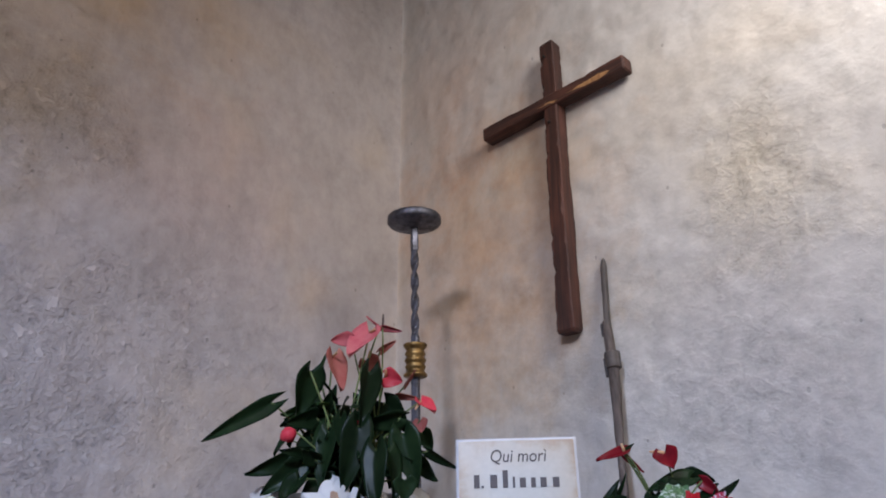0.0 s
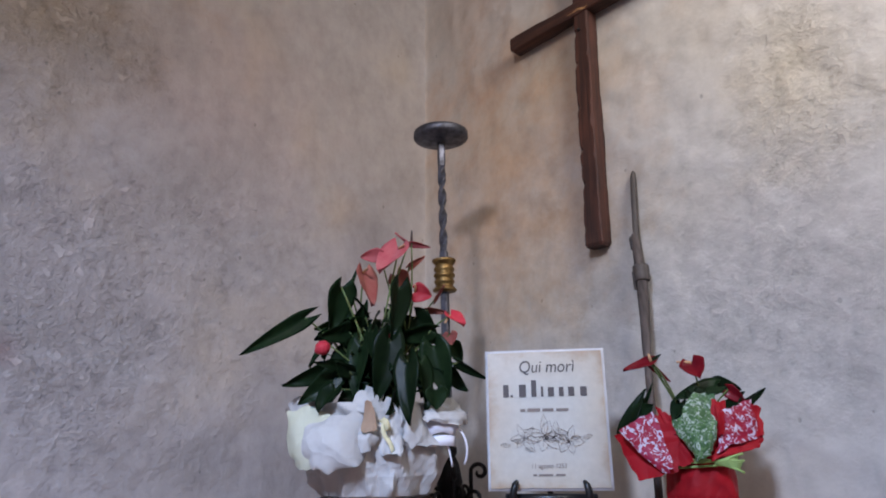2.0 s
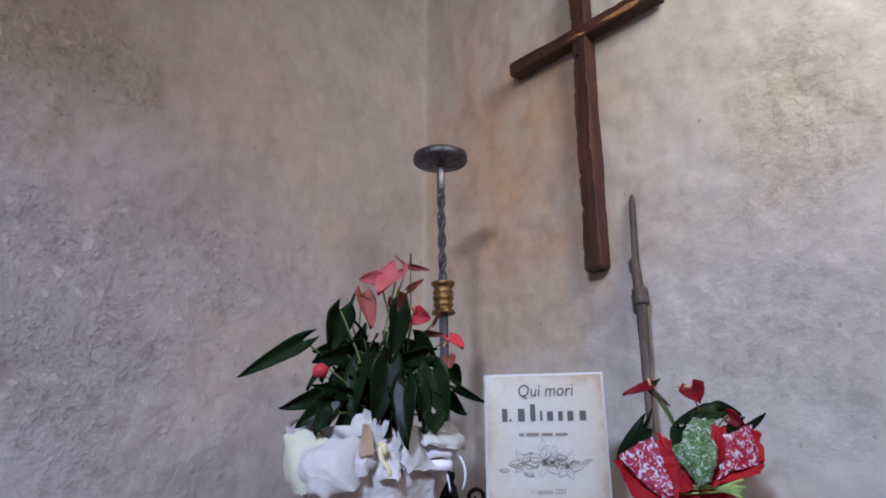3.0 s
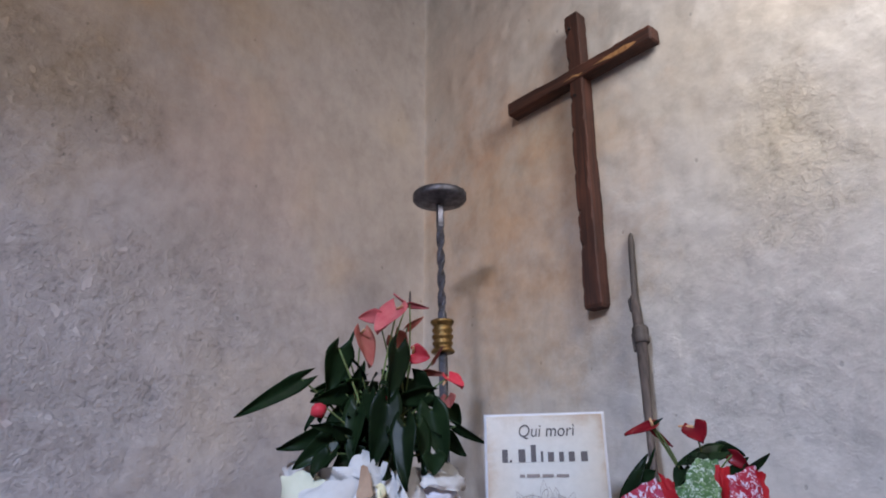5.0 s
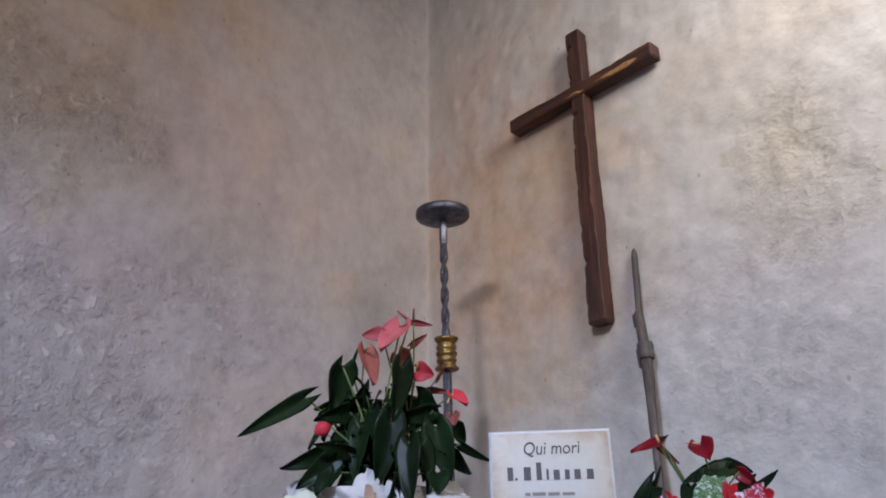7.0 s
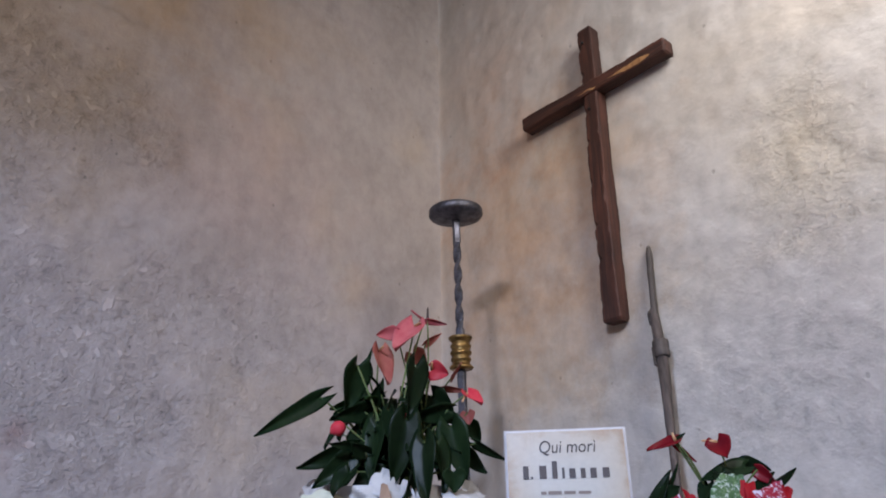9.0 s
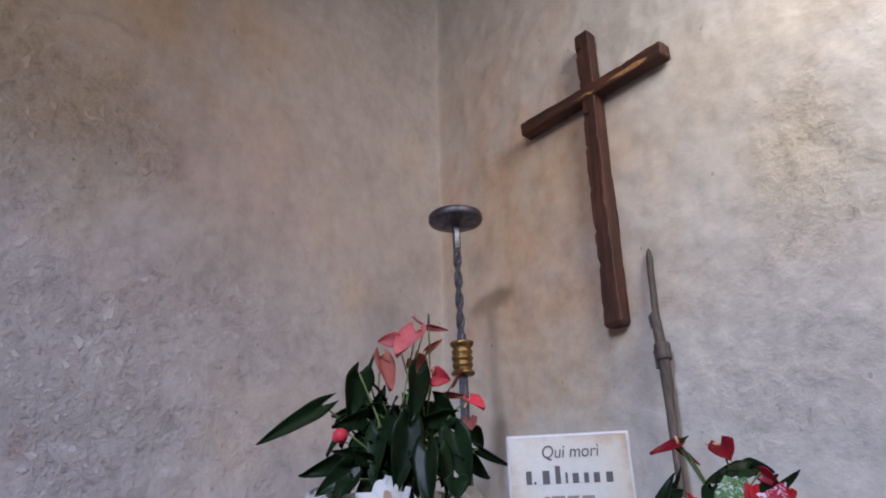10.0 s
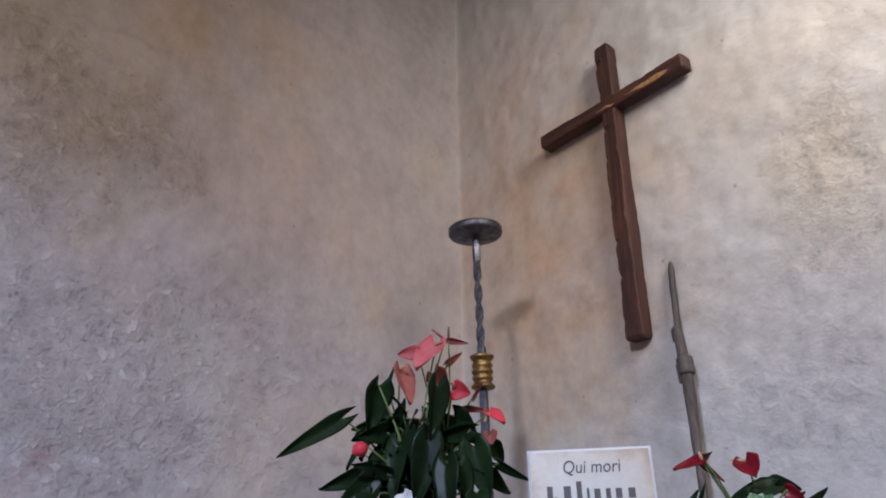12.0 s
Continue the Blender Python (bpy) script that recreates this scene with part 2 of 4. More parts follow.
STAFF_DARK = old_wood("staff_blade_wood", (0.045, 0.036, 0.031), (0.11, 0.09, 0.08), None, "z", 0.7)
IRON = metal("wrought_iron", (0.13, 0.13, 0.155), 0.40, 0.9, 0.3, (0.07, 0.068, 0.07))
BLACK_IRON = metal("black_iron", (0.022, 0.020, 0.020), 0.5, 0.6)
BRASS = metal("aged_brass", (0.28, 0.175, 0.065), 0.36, 1.0, 0.25, (0.07, 0.04, 0.015))


# ---- helpers of this scene ----
def mesh_of(bm, name, mat, smooth=False):
    me = bpy.data.meshes.new(name)
    bmesh.ops.recalc_face_normals(bm, faces=bm.faces)
    if bm.calc_volume(signed=True) < 0:
        bmesh.ops.reverse_faces(bm, faces=bm.faces)
    bm.to_mesh(me)
    bm.free()
    me.materials.append(mat)
    if smooth:
        me.shade_smooth()
    return me


def part(name, bm, mat, parent, label="", smooth=False, m=None):
    ob = new(name, mesh_of(bm, name, mat, smooth))
    ob.parent = parent
    if m is not None:
        ob.matrix_basis = m
    return tagged(ob, label)


def empty(name, m, label, category, group=""):
    ob = new(name)
    ob.empty_display_size = 0.05
    ob.matrix_basis = m
    return tagged(ob, label, category, group)


def box(bm, x0, x1, y0, y1, z0, z1):
    vs = [bm.verts.new((x, y, z)) for x in (x0, x1) for y in (y0, y1) for z in (z0, z1)]
    for f in ((0, 1, 3, 2), (4, 6, 7, 5), (0, 4, 5, 1), (2, 3, 7, 6), (0, 2, 6, 4), (1, 5, 7, 3)):
        bm.faces.new([vs[i] for i in f])
    return vs


def thicken(bm, by):
    """Gives an open sheet its thickness."""
    bm.normal_update()
    faces, rim = bm.faces[:], [e for e in bm.edges if e.is_boundary]
    low = {v: bm.verts.new(v.co - v.normal * by) for v in bm.verts[:]}
    for f in faces:
        bm.faces.new([low[v] for v in reversed(f.verts)])
    for e in rim:
        a, b = e.verts
        if e.link_loops and e.link_loops[0].vert is not a:
            a, b = b, a
        bm.faces.new((b, a, low[a], low[b]))


def tube(bm, points, radii, sides=8):
    """A tube along points, one radius a point, closed at both ends."""
    rings, up = [], Vector((0.13, 0.21, 1)).normalized()
    pts = [Vector(p) for p in points]
    for i, p in enumerate(pts):
        d = (pts[min(i + 1, len(pts) - 1)] - pts[max(i - 1, 0)]).normalized()
        a = d.cross(up)
        a = a.normalized() if a.length > 0.05 else d.orthogonal().normalized()
        c = d.cross(a)
        r = radii[i] if hasattr(radii, "__len__") else radii
        rings.append([bm.verts.new(p + r * (math.cos(2 * math.pi * k / sides) * a + math.sin(2 * math.pi * k / sides) * c)) for k in range(sides)])
    for q, w in zip(rings, rings[1:]):
        for k in range(sides):
            bm.faces.new((q[k], q[(k + 1) % sides], w[(k + 1) % sides], w[k]))
    bm.faces.new(rings[0][::-1])
    bm.faces.new(rings[-1])


def lathe(bm, profile, sides=40):
    """A turned body from (radius, z) pairs, closed at the ends."""
    rings = [[bm.verts.new((r * math.cos(2 * math.pi * k / sides), r * math.sin(2 * math.pi * k / sides), z)) for k in range(sides)] for r, z in profile]
    for q, w in zip(rings, rings[1:]):
        for k in range(sides):
            bm.faces.new((q[k], q[(k + 1) % sides], w[(k + 1) % sides], w[k]))
    bm.faces.new(rings[0][::-1])
    bm.faces.new(rings[-1])


def bez(p0, p1, p2, k=10):
    p0, p1, p2 = Vector(p0), Vector(p1), Vector(p2)
    return [(1 - s) ** 2 * p0 + 2 * s * (1 - s) * p1 + s * s * p2 for s in (i / k for i in range(k + 1))]


# ---- the room ----
HIGH, EAST, SOUTH = 2.68, 2.5, -4.2


def uneven_wall(name, length, m, mat, seed, label, swell=1.0, ledges=()):
    """A plastered wall, hand-trowelled: local x along it, z up, front towards -y."""
    bm = bmesh.new()
    step = 0.0134
    xs = [0.004 * i for i in range(25)] + [0.1 + (length - 0.2) * i / int((length - 0.2) / step) for i in range(int((length - 0.2) / step))] + [length - 0.1 + 0.004 * i for i in range(26)]
    nx, nz = len(xs) - 1, int(HIGH / step)
    rows = []
    for j in range(nz + 1):
        row = []
        for i in range(nx + 1):
            x, z = xs[i], j * step
            q = Vector((x * 1.6 + seed, seed, z * 1.6))
            d = 0.012 * noise.noise(q) + 0.006 * noise.noise(q * 3.7) + 0.003 * noise.noise(q * 10.5) * swell
            d += 0.0016 * noise.noise(q * 23.0) * swell
            for ledge in ledges:
                d -= ledge(x, z, noise.noise(q * 4.0), noise.noise(q * 15.0))
            d *= min(1.0, (min(x, length - x) / 0.14)) ** 2
            d -= 0.011 * math.exp(-min(x, length - x) / 0.011)
            row.append(bm.verts.new((x, d, z)))
        rows.append(row)
    for a, b in zip(rows, rows[1:]):
        for i in range(nx):
            bm.faces.new((a[i], a[i + 1], b[i + 1], b[i]))
    back = [bm.verts.new((x, 0.45, z)) for x, z in ((0, 0), (length, 0), (length, nz * step), (0, nz * step))]
    bm.faces.new(back)
    rim = ([rows[0][i] for i in range(nx + 1)], [r[-1] for r in rows], [rows[-1][i] for i in range(nx, -1, -1)], [r[0] for r in rows[::-1]])
    for k, line in enumerate(rim):
        bm.faces.new(list(line) + [back[(k + 1) % 4], back[k]])
    ob = new(name, mesh_of(bm, name, mat, True))
    ob.matrix_basis = m
    return tagged(ob, label, "wall", kind="structure")


def coat_edge(x0, x1, z0, slope, step, side):
    """The broken edge of a plaster coat that stands proud above or below a wandering line."""
    def height(x, z, slow, quick):
        if not x0 < x < x1:
            return 0.0
        line = z0 + slope * (x - x0) + 0.03 * slow + 0.012 * quick
        ends = min(1.0, (x - x0) / 0.08, (x1 - x) / 0.08)
        gap = (z - line) * side
        return step * ends * max(0.0, 1 - gap / 0.22) if gap > 0 else 0.0
    return height


uneven_wall("wall_north", EAST, pose(0, 0, 0), PLASTER_N, 3.1, "rough beige plaster wall with trowel marks, faint staining and a tinted top corner shade", 1.3)
uneven_wall("wall_west", -SOUTH, pose(0, SOUTH, 0, 0, 0, 90), PLASTER_W, 11.7, "old pinkish grey plaster wall with brush marks, staining and a tinted candlestick shadow", 1.2, (coat_edge(2.55, 3.12, 1.66, 0.10, 0.011, -1), coat_edge(2.6, 3.35, 0.525, -0.06, 0.013, -1)))


def plain_wall(name, m, length, openings, label):
    """A plain wall with openings (x, z, width, height) in order along it."""
    bm, at = bmesh.new(), -0.45
    for wx, wz, ww, wh in openings:
        box(bm, at, wx - ww / 2, 0, 0.45, 0, HIGH)
        box(bm, wx - ww / 2, wx + ww / 2, 0, 0.45, 0, wz - wh / 2)
        box(bm, wx - ww / 2, wx + ww / 2, 0, 0.45, wz + wh / 2, HIGH)
        at = wx + ww / 2
    box(bm, at, length + 0.45, 0, 0.45, 0, HIGH)
    bmesh.ops.remove_doubles(bm, verts=bm.verts, dist=1e-5)
    ob = new(name, mesh_of(bm, name, PLASTER_O))
    ob.matrix_basis = m
    return tagged(ob, label, "wall", kind="structure")


plain_wall("wall_south", pose(EAST, SOUTH, 0, 0, 0, 180), EAST, [], "plain plaster wall")
plain_wall("wall_east", pose(EAST, 0, 0, 0, 0, -90), -SOUTH, [(-NEAR_WIN[1], NEAR_WIN[2], 0.78, 0.92), (-FAR_WIN[1], FAR_WIN[2], 0.56, 0.62)], "plain plaster wall with two small deep window openings")
# unseen ceiling, set low and dark to take light off the top corner
bm = bmesh.new()
box(bm, -0.45, EAST + 0.45, SOUTH - 0.45, 0.45, HIGH, HIGH + 0.2)
tagged(new("ceiling", mesh_of(bm, "ceiling", BEAM_WOOD)), "unseen low dark wooden ceiling that dims the top corner", "ceiling", kind="structure")
bm = bmesh.new()
box(bm, -0.45, EAST + 0.45, SOUTH - 0.45, 0.45, -0.2, 0.0)
tagged(new("floor", mesh_of(bm, "floor", FLOOR_TILE)), "worn terracotta floor", "floor", kind="structure")
bm = bmesh.new()
bmesh.ops.create_grid(bm, x_segments=2, y_segments=2, size=400)
ground = tagged(new("ground", mesh_of(bm, "ground", OUTSIDE)), "pale ground outside the windows", "ground", kind="structure")
ground.matrix_basis = pose(0, 0, -0.6)


# ---- the wooden cross on the north wall ----
def hewn_beam(length, width, depth, seed, taper=0.0, chips=0.004):
    """A hand-hewn beam along local z, front at -y, rounded and chipped at its edges."""
    bm = bmesh.new()
    rings, k = [], 110
    c = 0.0022
    shape = [(-1, -1, 1, 0), (-1, -1, 0, 1), (-1, 1, 0, -1), (-1, 1, 1, 0), (1, 1, -1, 0), (1, 1, 0, -1), (1, -1, 0, 1), (1, -1, -1, 0)]
    for j in range(k + 1):
        z = length * j / k
        w, d = width / 2 * (1 + taper * (1 - j / k)), depth / 2
        if j in (0, k):
            w, d = w - 0.004, d - 0.004
        ring = []
        for n, (sx, sy, cx, cy) in enumerate(shape):
            q = Vector(((n // 2) * 0.37 + seed, z * 20, seed * 2.0))
            bite = max(0.0, noise.noise(q * 1.5) - 0.05) * chips * 3.5 * (1 if sx < 0 and sy < 0 else 0.4)
            bite += max(0.0, noise.noise(q * 5.0)) * chips * 0.8
            wob = 0.0035 * noise.noise(Vector((seed + sx, z * 5, sy))) + 0.0012 * noise.noise(Vector((seed + sx, z * 22, sy)))
            ring.append(bm.verts.new((sx * w + cx * (c + bite) + wob, sy * d + cy * (c + bite * 0.6) + wob * 0.5, z)))
        rings.append(ring)
    for q, w in zip(rings, rings[1:]):
        for n in range(8):
            bm.faces.new((q[n], q[(n + 1) % 8], w[(n + 1) % 8], w[n]))
    bm.faces.new(rings[0])
    bm.faces.new(rings[-1][::-1])
    return bm


cross = empty("wooden_cross", pose(0.0, 0.0, 0.0), "dark reddish-brown rough wooden cross hanging on the plaster wall", "cross")
part("post", hewn_beam(0.952, 0.050, 0.046, 1.3, 0.16, 0.0075), POST_WOOD, cross, "", False, pose(0.772, -0.032, 0.803, 0, 0.3, 0))
beam = part("crossbeam", hewn_beam(0.545, 0.044, 0.046, 4.6, 0.0, 0.003), POST_WOOD, cross, "", False, pose(0.499, -0.036, 1.533, 0, 90, 0))


def split_patch(length, width, seed):
    """A shallow lens of bare wood where a splinter has come off; along local z, front at -y."""
    bm, rows = bmesh.new(), []
    for j in range(15):
        s = j / 14
        w = width * math.sin(math.pi * s ** 1.7) ** 0.7 * (0.55 + 0.6 * abs(noise.noise(Vector((s * 6, seed, 0)))))
        off = 0.006 * noise.noise(Vector((s * 3, 2.0, seed)))
        rows.append([bm.verts.new((off + v * w / 2, -0.0012 * (1 - v * v), s * length)) for v in (-1, -0.4, 0.4, 1)])
    for p, q in zip(rows, rows[1:]):
        for i in range(3):
            bm.faces.new((p[i], p[i + 1], q[i + 1], q[i]))
    return bm


part("split", split_patch(0.15, 0.026, 2.0), BARE_WOOD, beam, "pale splintered patch of bare wood", True, pose(0.009, -0.0238, 0.348))
part("split", split_patch(0.075, 0.010, 5.0), BARE_WOOD, beam, "pale splintered patch of bare wood", True, pose(0.011, -0.0234, 0.235))
for at in (1.70, 1.46):
    bm = bmesh.new()
    tube(bm, [(0, -0.003, 0), (0, 0.004, 0)], 0.004, 8)
    part("nail", bm, BLACK_IRON, cross, "", True, pose(0.772, -0.058, at))
bm = bmesh.new()
tube(bm, [(0, 0, 0), (0, 0.05, 0)], 0.006, 8)
part("wall_spike", bm, BLACK_IRON, cross, "", True, pose(0.772, -0.035, 1.62))

# ---- the old staff that leans on the wall ----
staff = empty("wooden_staff", pose(0, 0, 0), "weathered grey wooden staff with a bound collar leaning on the wall", "staff")


def staff_piece(name, stops, mat, label="", flat=1.0, sides=10, seed=0.0):
    """A worn round piece along (x, y, z, radius) stops."""
    bm = bmesh.new()
    pts, rad = [], []
    for (a, b) in zip(stops, stops[1:]):
        for i in range(6):
            s = i / 6
            q = [u + (v - u) * s for u, v in zip(a, b)]
            pts.append((q[0] + 0.0015 * noise.noise(Vector((q[2] * 14, seed, 0))), q[1], q[2]))
            rad.append(q[3] * (1 + 0.12 * noise.noise(Vector((q[2] * 22, seed, 3)))))
    pts.append(stops[-1][:3])
    rad.append(stops[-1][3])
    tube(bm, pts, rad, sides)
    return part(name, bm, mat, staff, label, True)


staff_piece("shaft", [(0.985, -0.175, 0.0, 0.0085), (0.930, -0.088, 0.48, 0.0095), (0.913, -0.056, 0.69, 0.0145), (0.905, -0.05, 0.725, 0.0140)], STAFF_WOOD, "", seed=1.0)
staff_piece("tongue", [(0.908, -0.053, 0.70, 0.013), (0.897, -0.043, 0.785, 0.012), (0.893, -0.04, 0.81, 0.0095)], STAFF_WOOD, "", seed=2.0)
staff_piece("upper_rod", [(0.900, -0.046, 0.76, 0.0085), (0.892, -0.030, 0.90, 0.0088), (0.888, -0.019, 0.968, 0.0085), (0.8875, -0.017, 0.985, 0.006), (0.887, -0.016, 0.992, 0.002)], STAFF_DARK, "dark tapered rod with a blunt tip", seed=3.0)
staff_piece("peg", [(0.884, -0.046, 0.770, 0.003), (0.881, -0.042, 0.80, 0.0045), (0.882, -0.041, 0.806, 0.003)], STAFF_DARK, seed=5.0)
bm = bmesh.new()
lathe(bm, [(0.0165, -0.022), (0.0185, -0.020), (0.0190, -0.006), (0.0182, -0.002), (0.0192, 0.002), (0.0205, 0.014), (0.0200, 0.020), (0.0165, 0.022)], 18)
part("collar", bm, STAFF_DARK, staff, "bound dark collar round the staff", True, pose(0.9125, -0.0555, 0.701, -8, -9, 0))
bm = bmesh.new()
box(bm, -0.003, 0.003, -0.004, 0.004, -0.03, 0.02)
bmesh.ops.bevel(bm, geom=bm.edges[:], offset=0.0012, segments=1, affect="EDGES")
part("wedge", bm, STAFF_DARK, staff, "", False, pose(0.893, -0.060, 0.690, -8, -9, 0))

# ---- the wrought-iron candlestick in the corner ----
stick = empty("candlestick", pose(0.5121, -0.3438, 0.0144, 0, -0.93, 48.9) @ Matrix.Scale(0.952, 4), "tall wrought-iron candlestick with a twisted stem and brass knob", "candlestick")
bm = bmesh.new()
lathe(bm, [(0.014, 1.146), (0.064, 1.154), (0.077, 1.159), (0.080, 1.163), (0.080, 1.178), (0.078, 1.181), (0.074, 1.179), (0.068, 1.173), (0.012, 1.170)], 56)
part("drip_plate", bm, IRON, stick, "round iron drip plate with a raised rim", True)
bm = bmesh.new()
lathe(bm, [(0.006, 1.160), (0.005, 1.175), (0.001, 1.196)], 12)
part("spike", bm, IRON, stick, "", True)
bm = bmesh.new()
rings = []
for j in range(141):
    z = 0.16 + (1.146 - 0.16) * j / 140
    s = min(1, max(0, (z - 0.815) / (1.075 - 0.815)))
    a = math.pi * 0.25 + 2 * math.pi * 2.1 * s + 0.35
    flat = 1.0 - 0.38 * min(1.0, 12 * s, 12 * (1 - s))
    ring = []
    for k in range(4):
        for da in (-0.2, 0.2):
            t = math.pi * 0.25 + k * math.pi / 2 + da
            x, y = 0.0126 * math.cos(t) * (2 - flat) ** 0.3, 0.0126 * math.sin(t) * flat
            ring.append(bm.verts.new((x * math.cos(a) - y * math.sin(a), x * math.sin(a) + y * math.cos(a), z)))
    rings.append(ring)
for q, w in zip(rings, rings[1:]):
    for k in range(8):
        bm.faces.new((q[k], q[(k + 1) % 8], w[(k + 1) % 8], w[k]))
bm.faces.new(rings[0][::-1])
bm.faces.new(rings[-1])
part("stem", bm, IRON, stick, "square iron bar twisted in its upper half")
bm = bmesh.new()
prof = [(0.016, 0.700)]
for z, r in ((0.701, 0.030), (0.706, 0.034), (0.711, 0.030), (0.716, 0.025), (0.721, 0.0245), (0.726, 0.028), (0.731, 0.0285), (0.735, 0.0255), (0.739, 0.0255), (0.744, 0.030), (0.749, 0.0305), (0.753, 0.026), (0.757, 0.0255), (0.763, 0.029), (0.768, 0.0285), (0.772, 0.025), (0.777, 0.0255), (0.783, 0.031), (0.789, 0.034), (0.793, 0.032)):
    prof.append((r, z))
prof.append((0.016, 0.796))
lathe(bm, prof, 40)
part("knob", bm, BRASS, stick, "ringed aged brass knob", True)
bm = bmesh.new()
lathe(bm, [(0.016, 0.045), (0.026, 0.06), (0.022, 0.10), (0.030, 0.16), (0.034, 0.20), (0.026, 0.245), (0.017, 0.262), (0.022, 0.272), (0.022, 0.284), (0.015, 0.292)], 24)
part("boss", bm, BLACK_IRON, stick, "", True)


def scroll_leg():
    """One scrolled foot, in the local xz plane, growing out of the boss."""
    bm = bmesh.new()
    pts = bez((0.018, 0, 0.10), (0.055, 0, 0.20), (0.10, 0, 0.11), 10) + bez((0.10, 0, 0.11), (0.125, 0, 0.04), (0.150, 0, -0.0065), 8)[1:]
    for i in range(1, 22):
        a = -math.pi / 2 + 0.33 * i
        r = 0.030 * (1 - i / 26)
        pts.append(Vector((0.158 + r * math.cos(a), 0, 0.0235 + r * math.sin(a))))
    tube(bm, pts, [0.0078] * (len(pts) - 8) + [0.007 - 0.0004 * i for i in range(8)], 8)
    return bm


def scroll_top():
    bm = bmesh.new()
    pts = bez((0.016, 0, 0.09), (0.062, 0, 0.13), (0.056, 0, 0.205), 8)
    for i in range(1, 22):
        a = math.pi + 0.32 * i * -1
        r = 0.024 * (1 - i / 27)
        pts.append(Vector((0.079 + r * math.cos(a), 0, 0.222 + r * math.sin(a))))
    tube(bm, pts, [0.0056] * (len(pts) - 8) + [0.0052 - 0.0003 * i for i in range(8)], 8)
    return bm


for k in range(4):
    part("scroll_foot", scroll_leg(), BLACK_IRON, stick, "black iron scrolled foot", True, pose(0, 0, 0, 0, 0, 45 + 90 * k))
    part("scroll", scroll_top(), BLACK_IRON, stick, "black iron scroll", True, pose(0, 0, 0, 0, 0, 8 + 90 * k))
    part("scroll", scroll_top(), BLACK_IRON, stick, "black iron scroll", True, pose(0, 0, -0.045, 0, 0, 62 + 90 * k) @ Matrix.Diagonal((0.9, 1, 0.92, 1)))
    part("scroll", scroll_top(), BLACK_IRON, stick, "black iron scroll", True, pose(0, 0, -0.02, 0, 0, 33 + 90 * k) @ Matrix.Diagonal((0.62, 1, 0.86, 1)))

# ---- the sign and its easel ----
PRINT, WHITE_CARD, INK = parchment("aged_print"), plain("white_card", (0.64, 0.64, 0.66), 0.45), plain("dark_ink", (0.075, 0.062, 0.062), 0.6)
PALE_INK = plain("pale_ink", (0.22, 0.18, 0.16), 0.6)
BLACK_PAINT = plain("black_lacquer", (0.012, 0.012, 0.013), 0.35)
SIGN_M = pose(0.841, -0.355, 0.198, -3.5, 0, 40.8)
sign = empty("sign_board", SIGN_M @ pose(0, 0, 0, 0, -0.4, 0), "cream parchment-style printed sign with a white border on an easel", "sign")


def slab(x0, x1, y0, y1, z0, z1, bevel=0.0):
    bm = bmesh.new()
    box(bm, x0, x1, y0, y1, z0, z1)
    if bevel:
        bmesh.ops.bevel(bm, geom=bm.edges[:], offset=bevel, segments=2, affect="EDGES", profile=0.6)
    return bm


bm = bmesh.new()
nx, nz = 14, 16
grid = [[bm.verts.new((-0.1305 + 0.263 * i / nx, 0.0006 * math.sin(i * 0.9 + j * 0.4), 0.30 * j / nz)) for i in range(nx + 1)] for j in range(nz + 1)]
for a, b in zip(grid, grid[1:]):
    for i in range(nx):
        bm.faces.new((a[i], a[i + 1], b[i + 1], b[i]))
thicken(bm, 0.003)
part("card", bm, WHITE_CARD, sign, "white card with a narrow border", True)
bm = bmesh.new()
edge = []
for i in range(64):
    a = 2 * math.pi * i / 64
    c, s = math.cos(a), math.sin(a)
    k = 1 / max(abs(c), abs(s))
    x, z = 0.1258 * c * k, 0.1448 * s * k
    edge.append(bm.verts.new((x * (1 - 0.006 * abs(noise.noise(Vector((i * 0.7, 0, 1))))) + 0.001, -0.0032, 0.150 + z * (1 - 0.012 * abs(noise.noise(Vector((i * 0.9, 4, 1))))))))
back = [bm.verts.new((v.co.x, -0.0024, v.co.z)) for v in edge]
mid = bm.verts.new((0, -0.0032, 0.15))
for i in range(64):
    j = (i + 1) % 64
    bm.faces.new((edge[i], edge[j], mid))
    bm.faces.new((edge[i], back[i], back[j], edge[j]))
bm.faces.new(back)
part("print", bm, PRINT, sign, "aged parchment print with browned edges")


def lettering(text, x, z, size, mat, squeeze=1.0, shear=0.12, name="lettering"):
    data = bpy.data.curves.new(name, "FONT")
    data.body, data.size, data.align_x, data.shear, data.extrude = text, size, "CENTER", shear, 0.0002
    data.materials.append(mat)
    ob = new(name, data)
    ob.parent = sign
    ob.matrix_basis = pose(x, -0.0046, z, 90, 0, 0) @ Matrix.Diagonal((squeeze, 1, 1, 1))
    return ob


def bars(pieces, mat):
    """Plain bars that stand for writing: (x, z, width, height) each."""
    for x, z, w, h in pieces:
        part("writing_bar", slab(x, x + w, -0.0050, -0.0042, z, z + h), mat, sign)


lettering("Qui morì", 0.004, 0.249, 0.038, INK, 0.86, 0.15)
lettering("11 agosto 1253", 0.0, 0.046, 0.0135, PALE_INK, 0.9)
bars([(-0.092, 0.196, 0.012, 0.027), (-0.076, 0.196, 0.005, 0.005)], INK)
bars([(-0.057, 0.196, 0.015, 0.027), (-0.030, 0.196, 0.011, 0.036), (-0.009, 0.196, 0.005, 0.022)], INK)
bars([(0.006, 0.196, 0.013, 0.020), (0.030, 0.196, 0.010, 0.020), (0.050, 0.196, 0.013, 0.020), (0.076, 0.196, 0.014, 0.020)], INK)
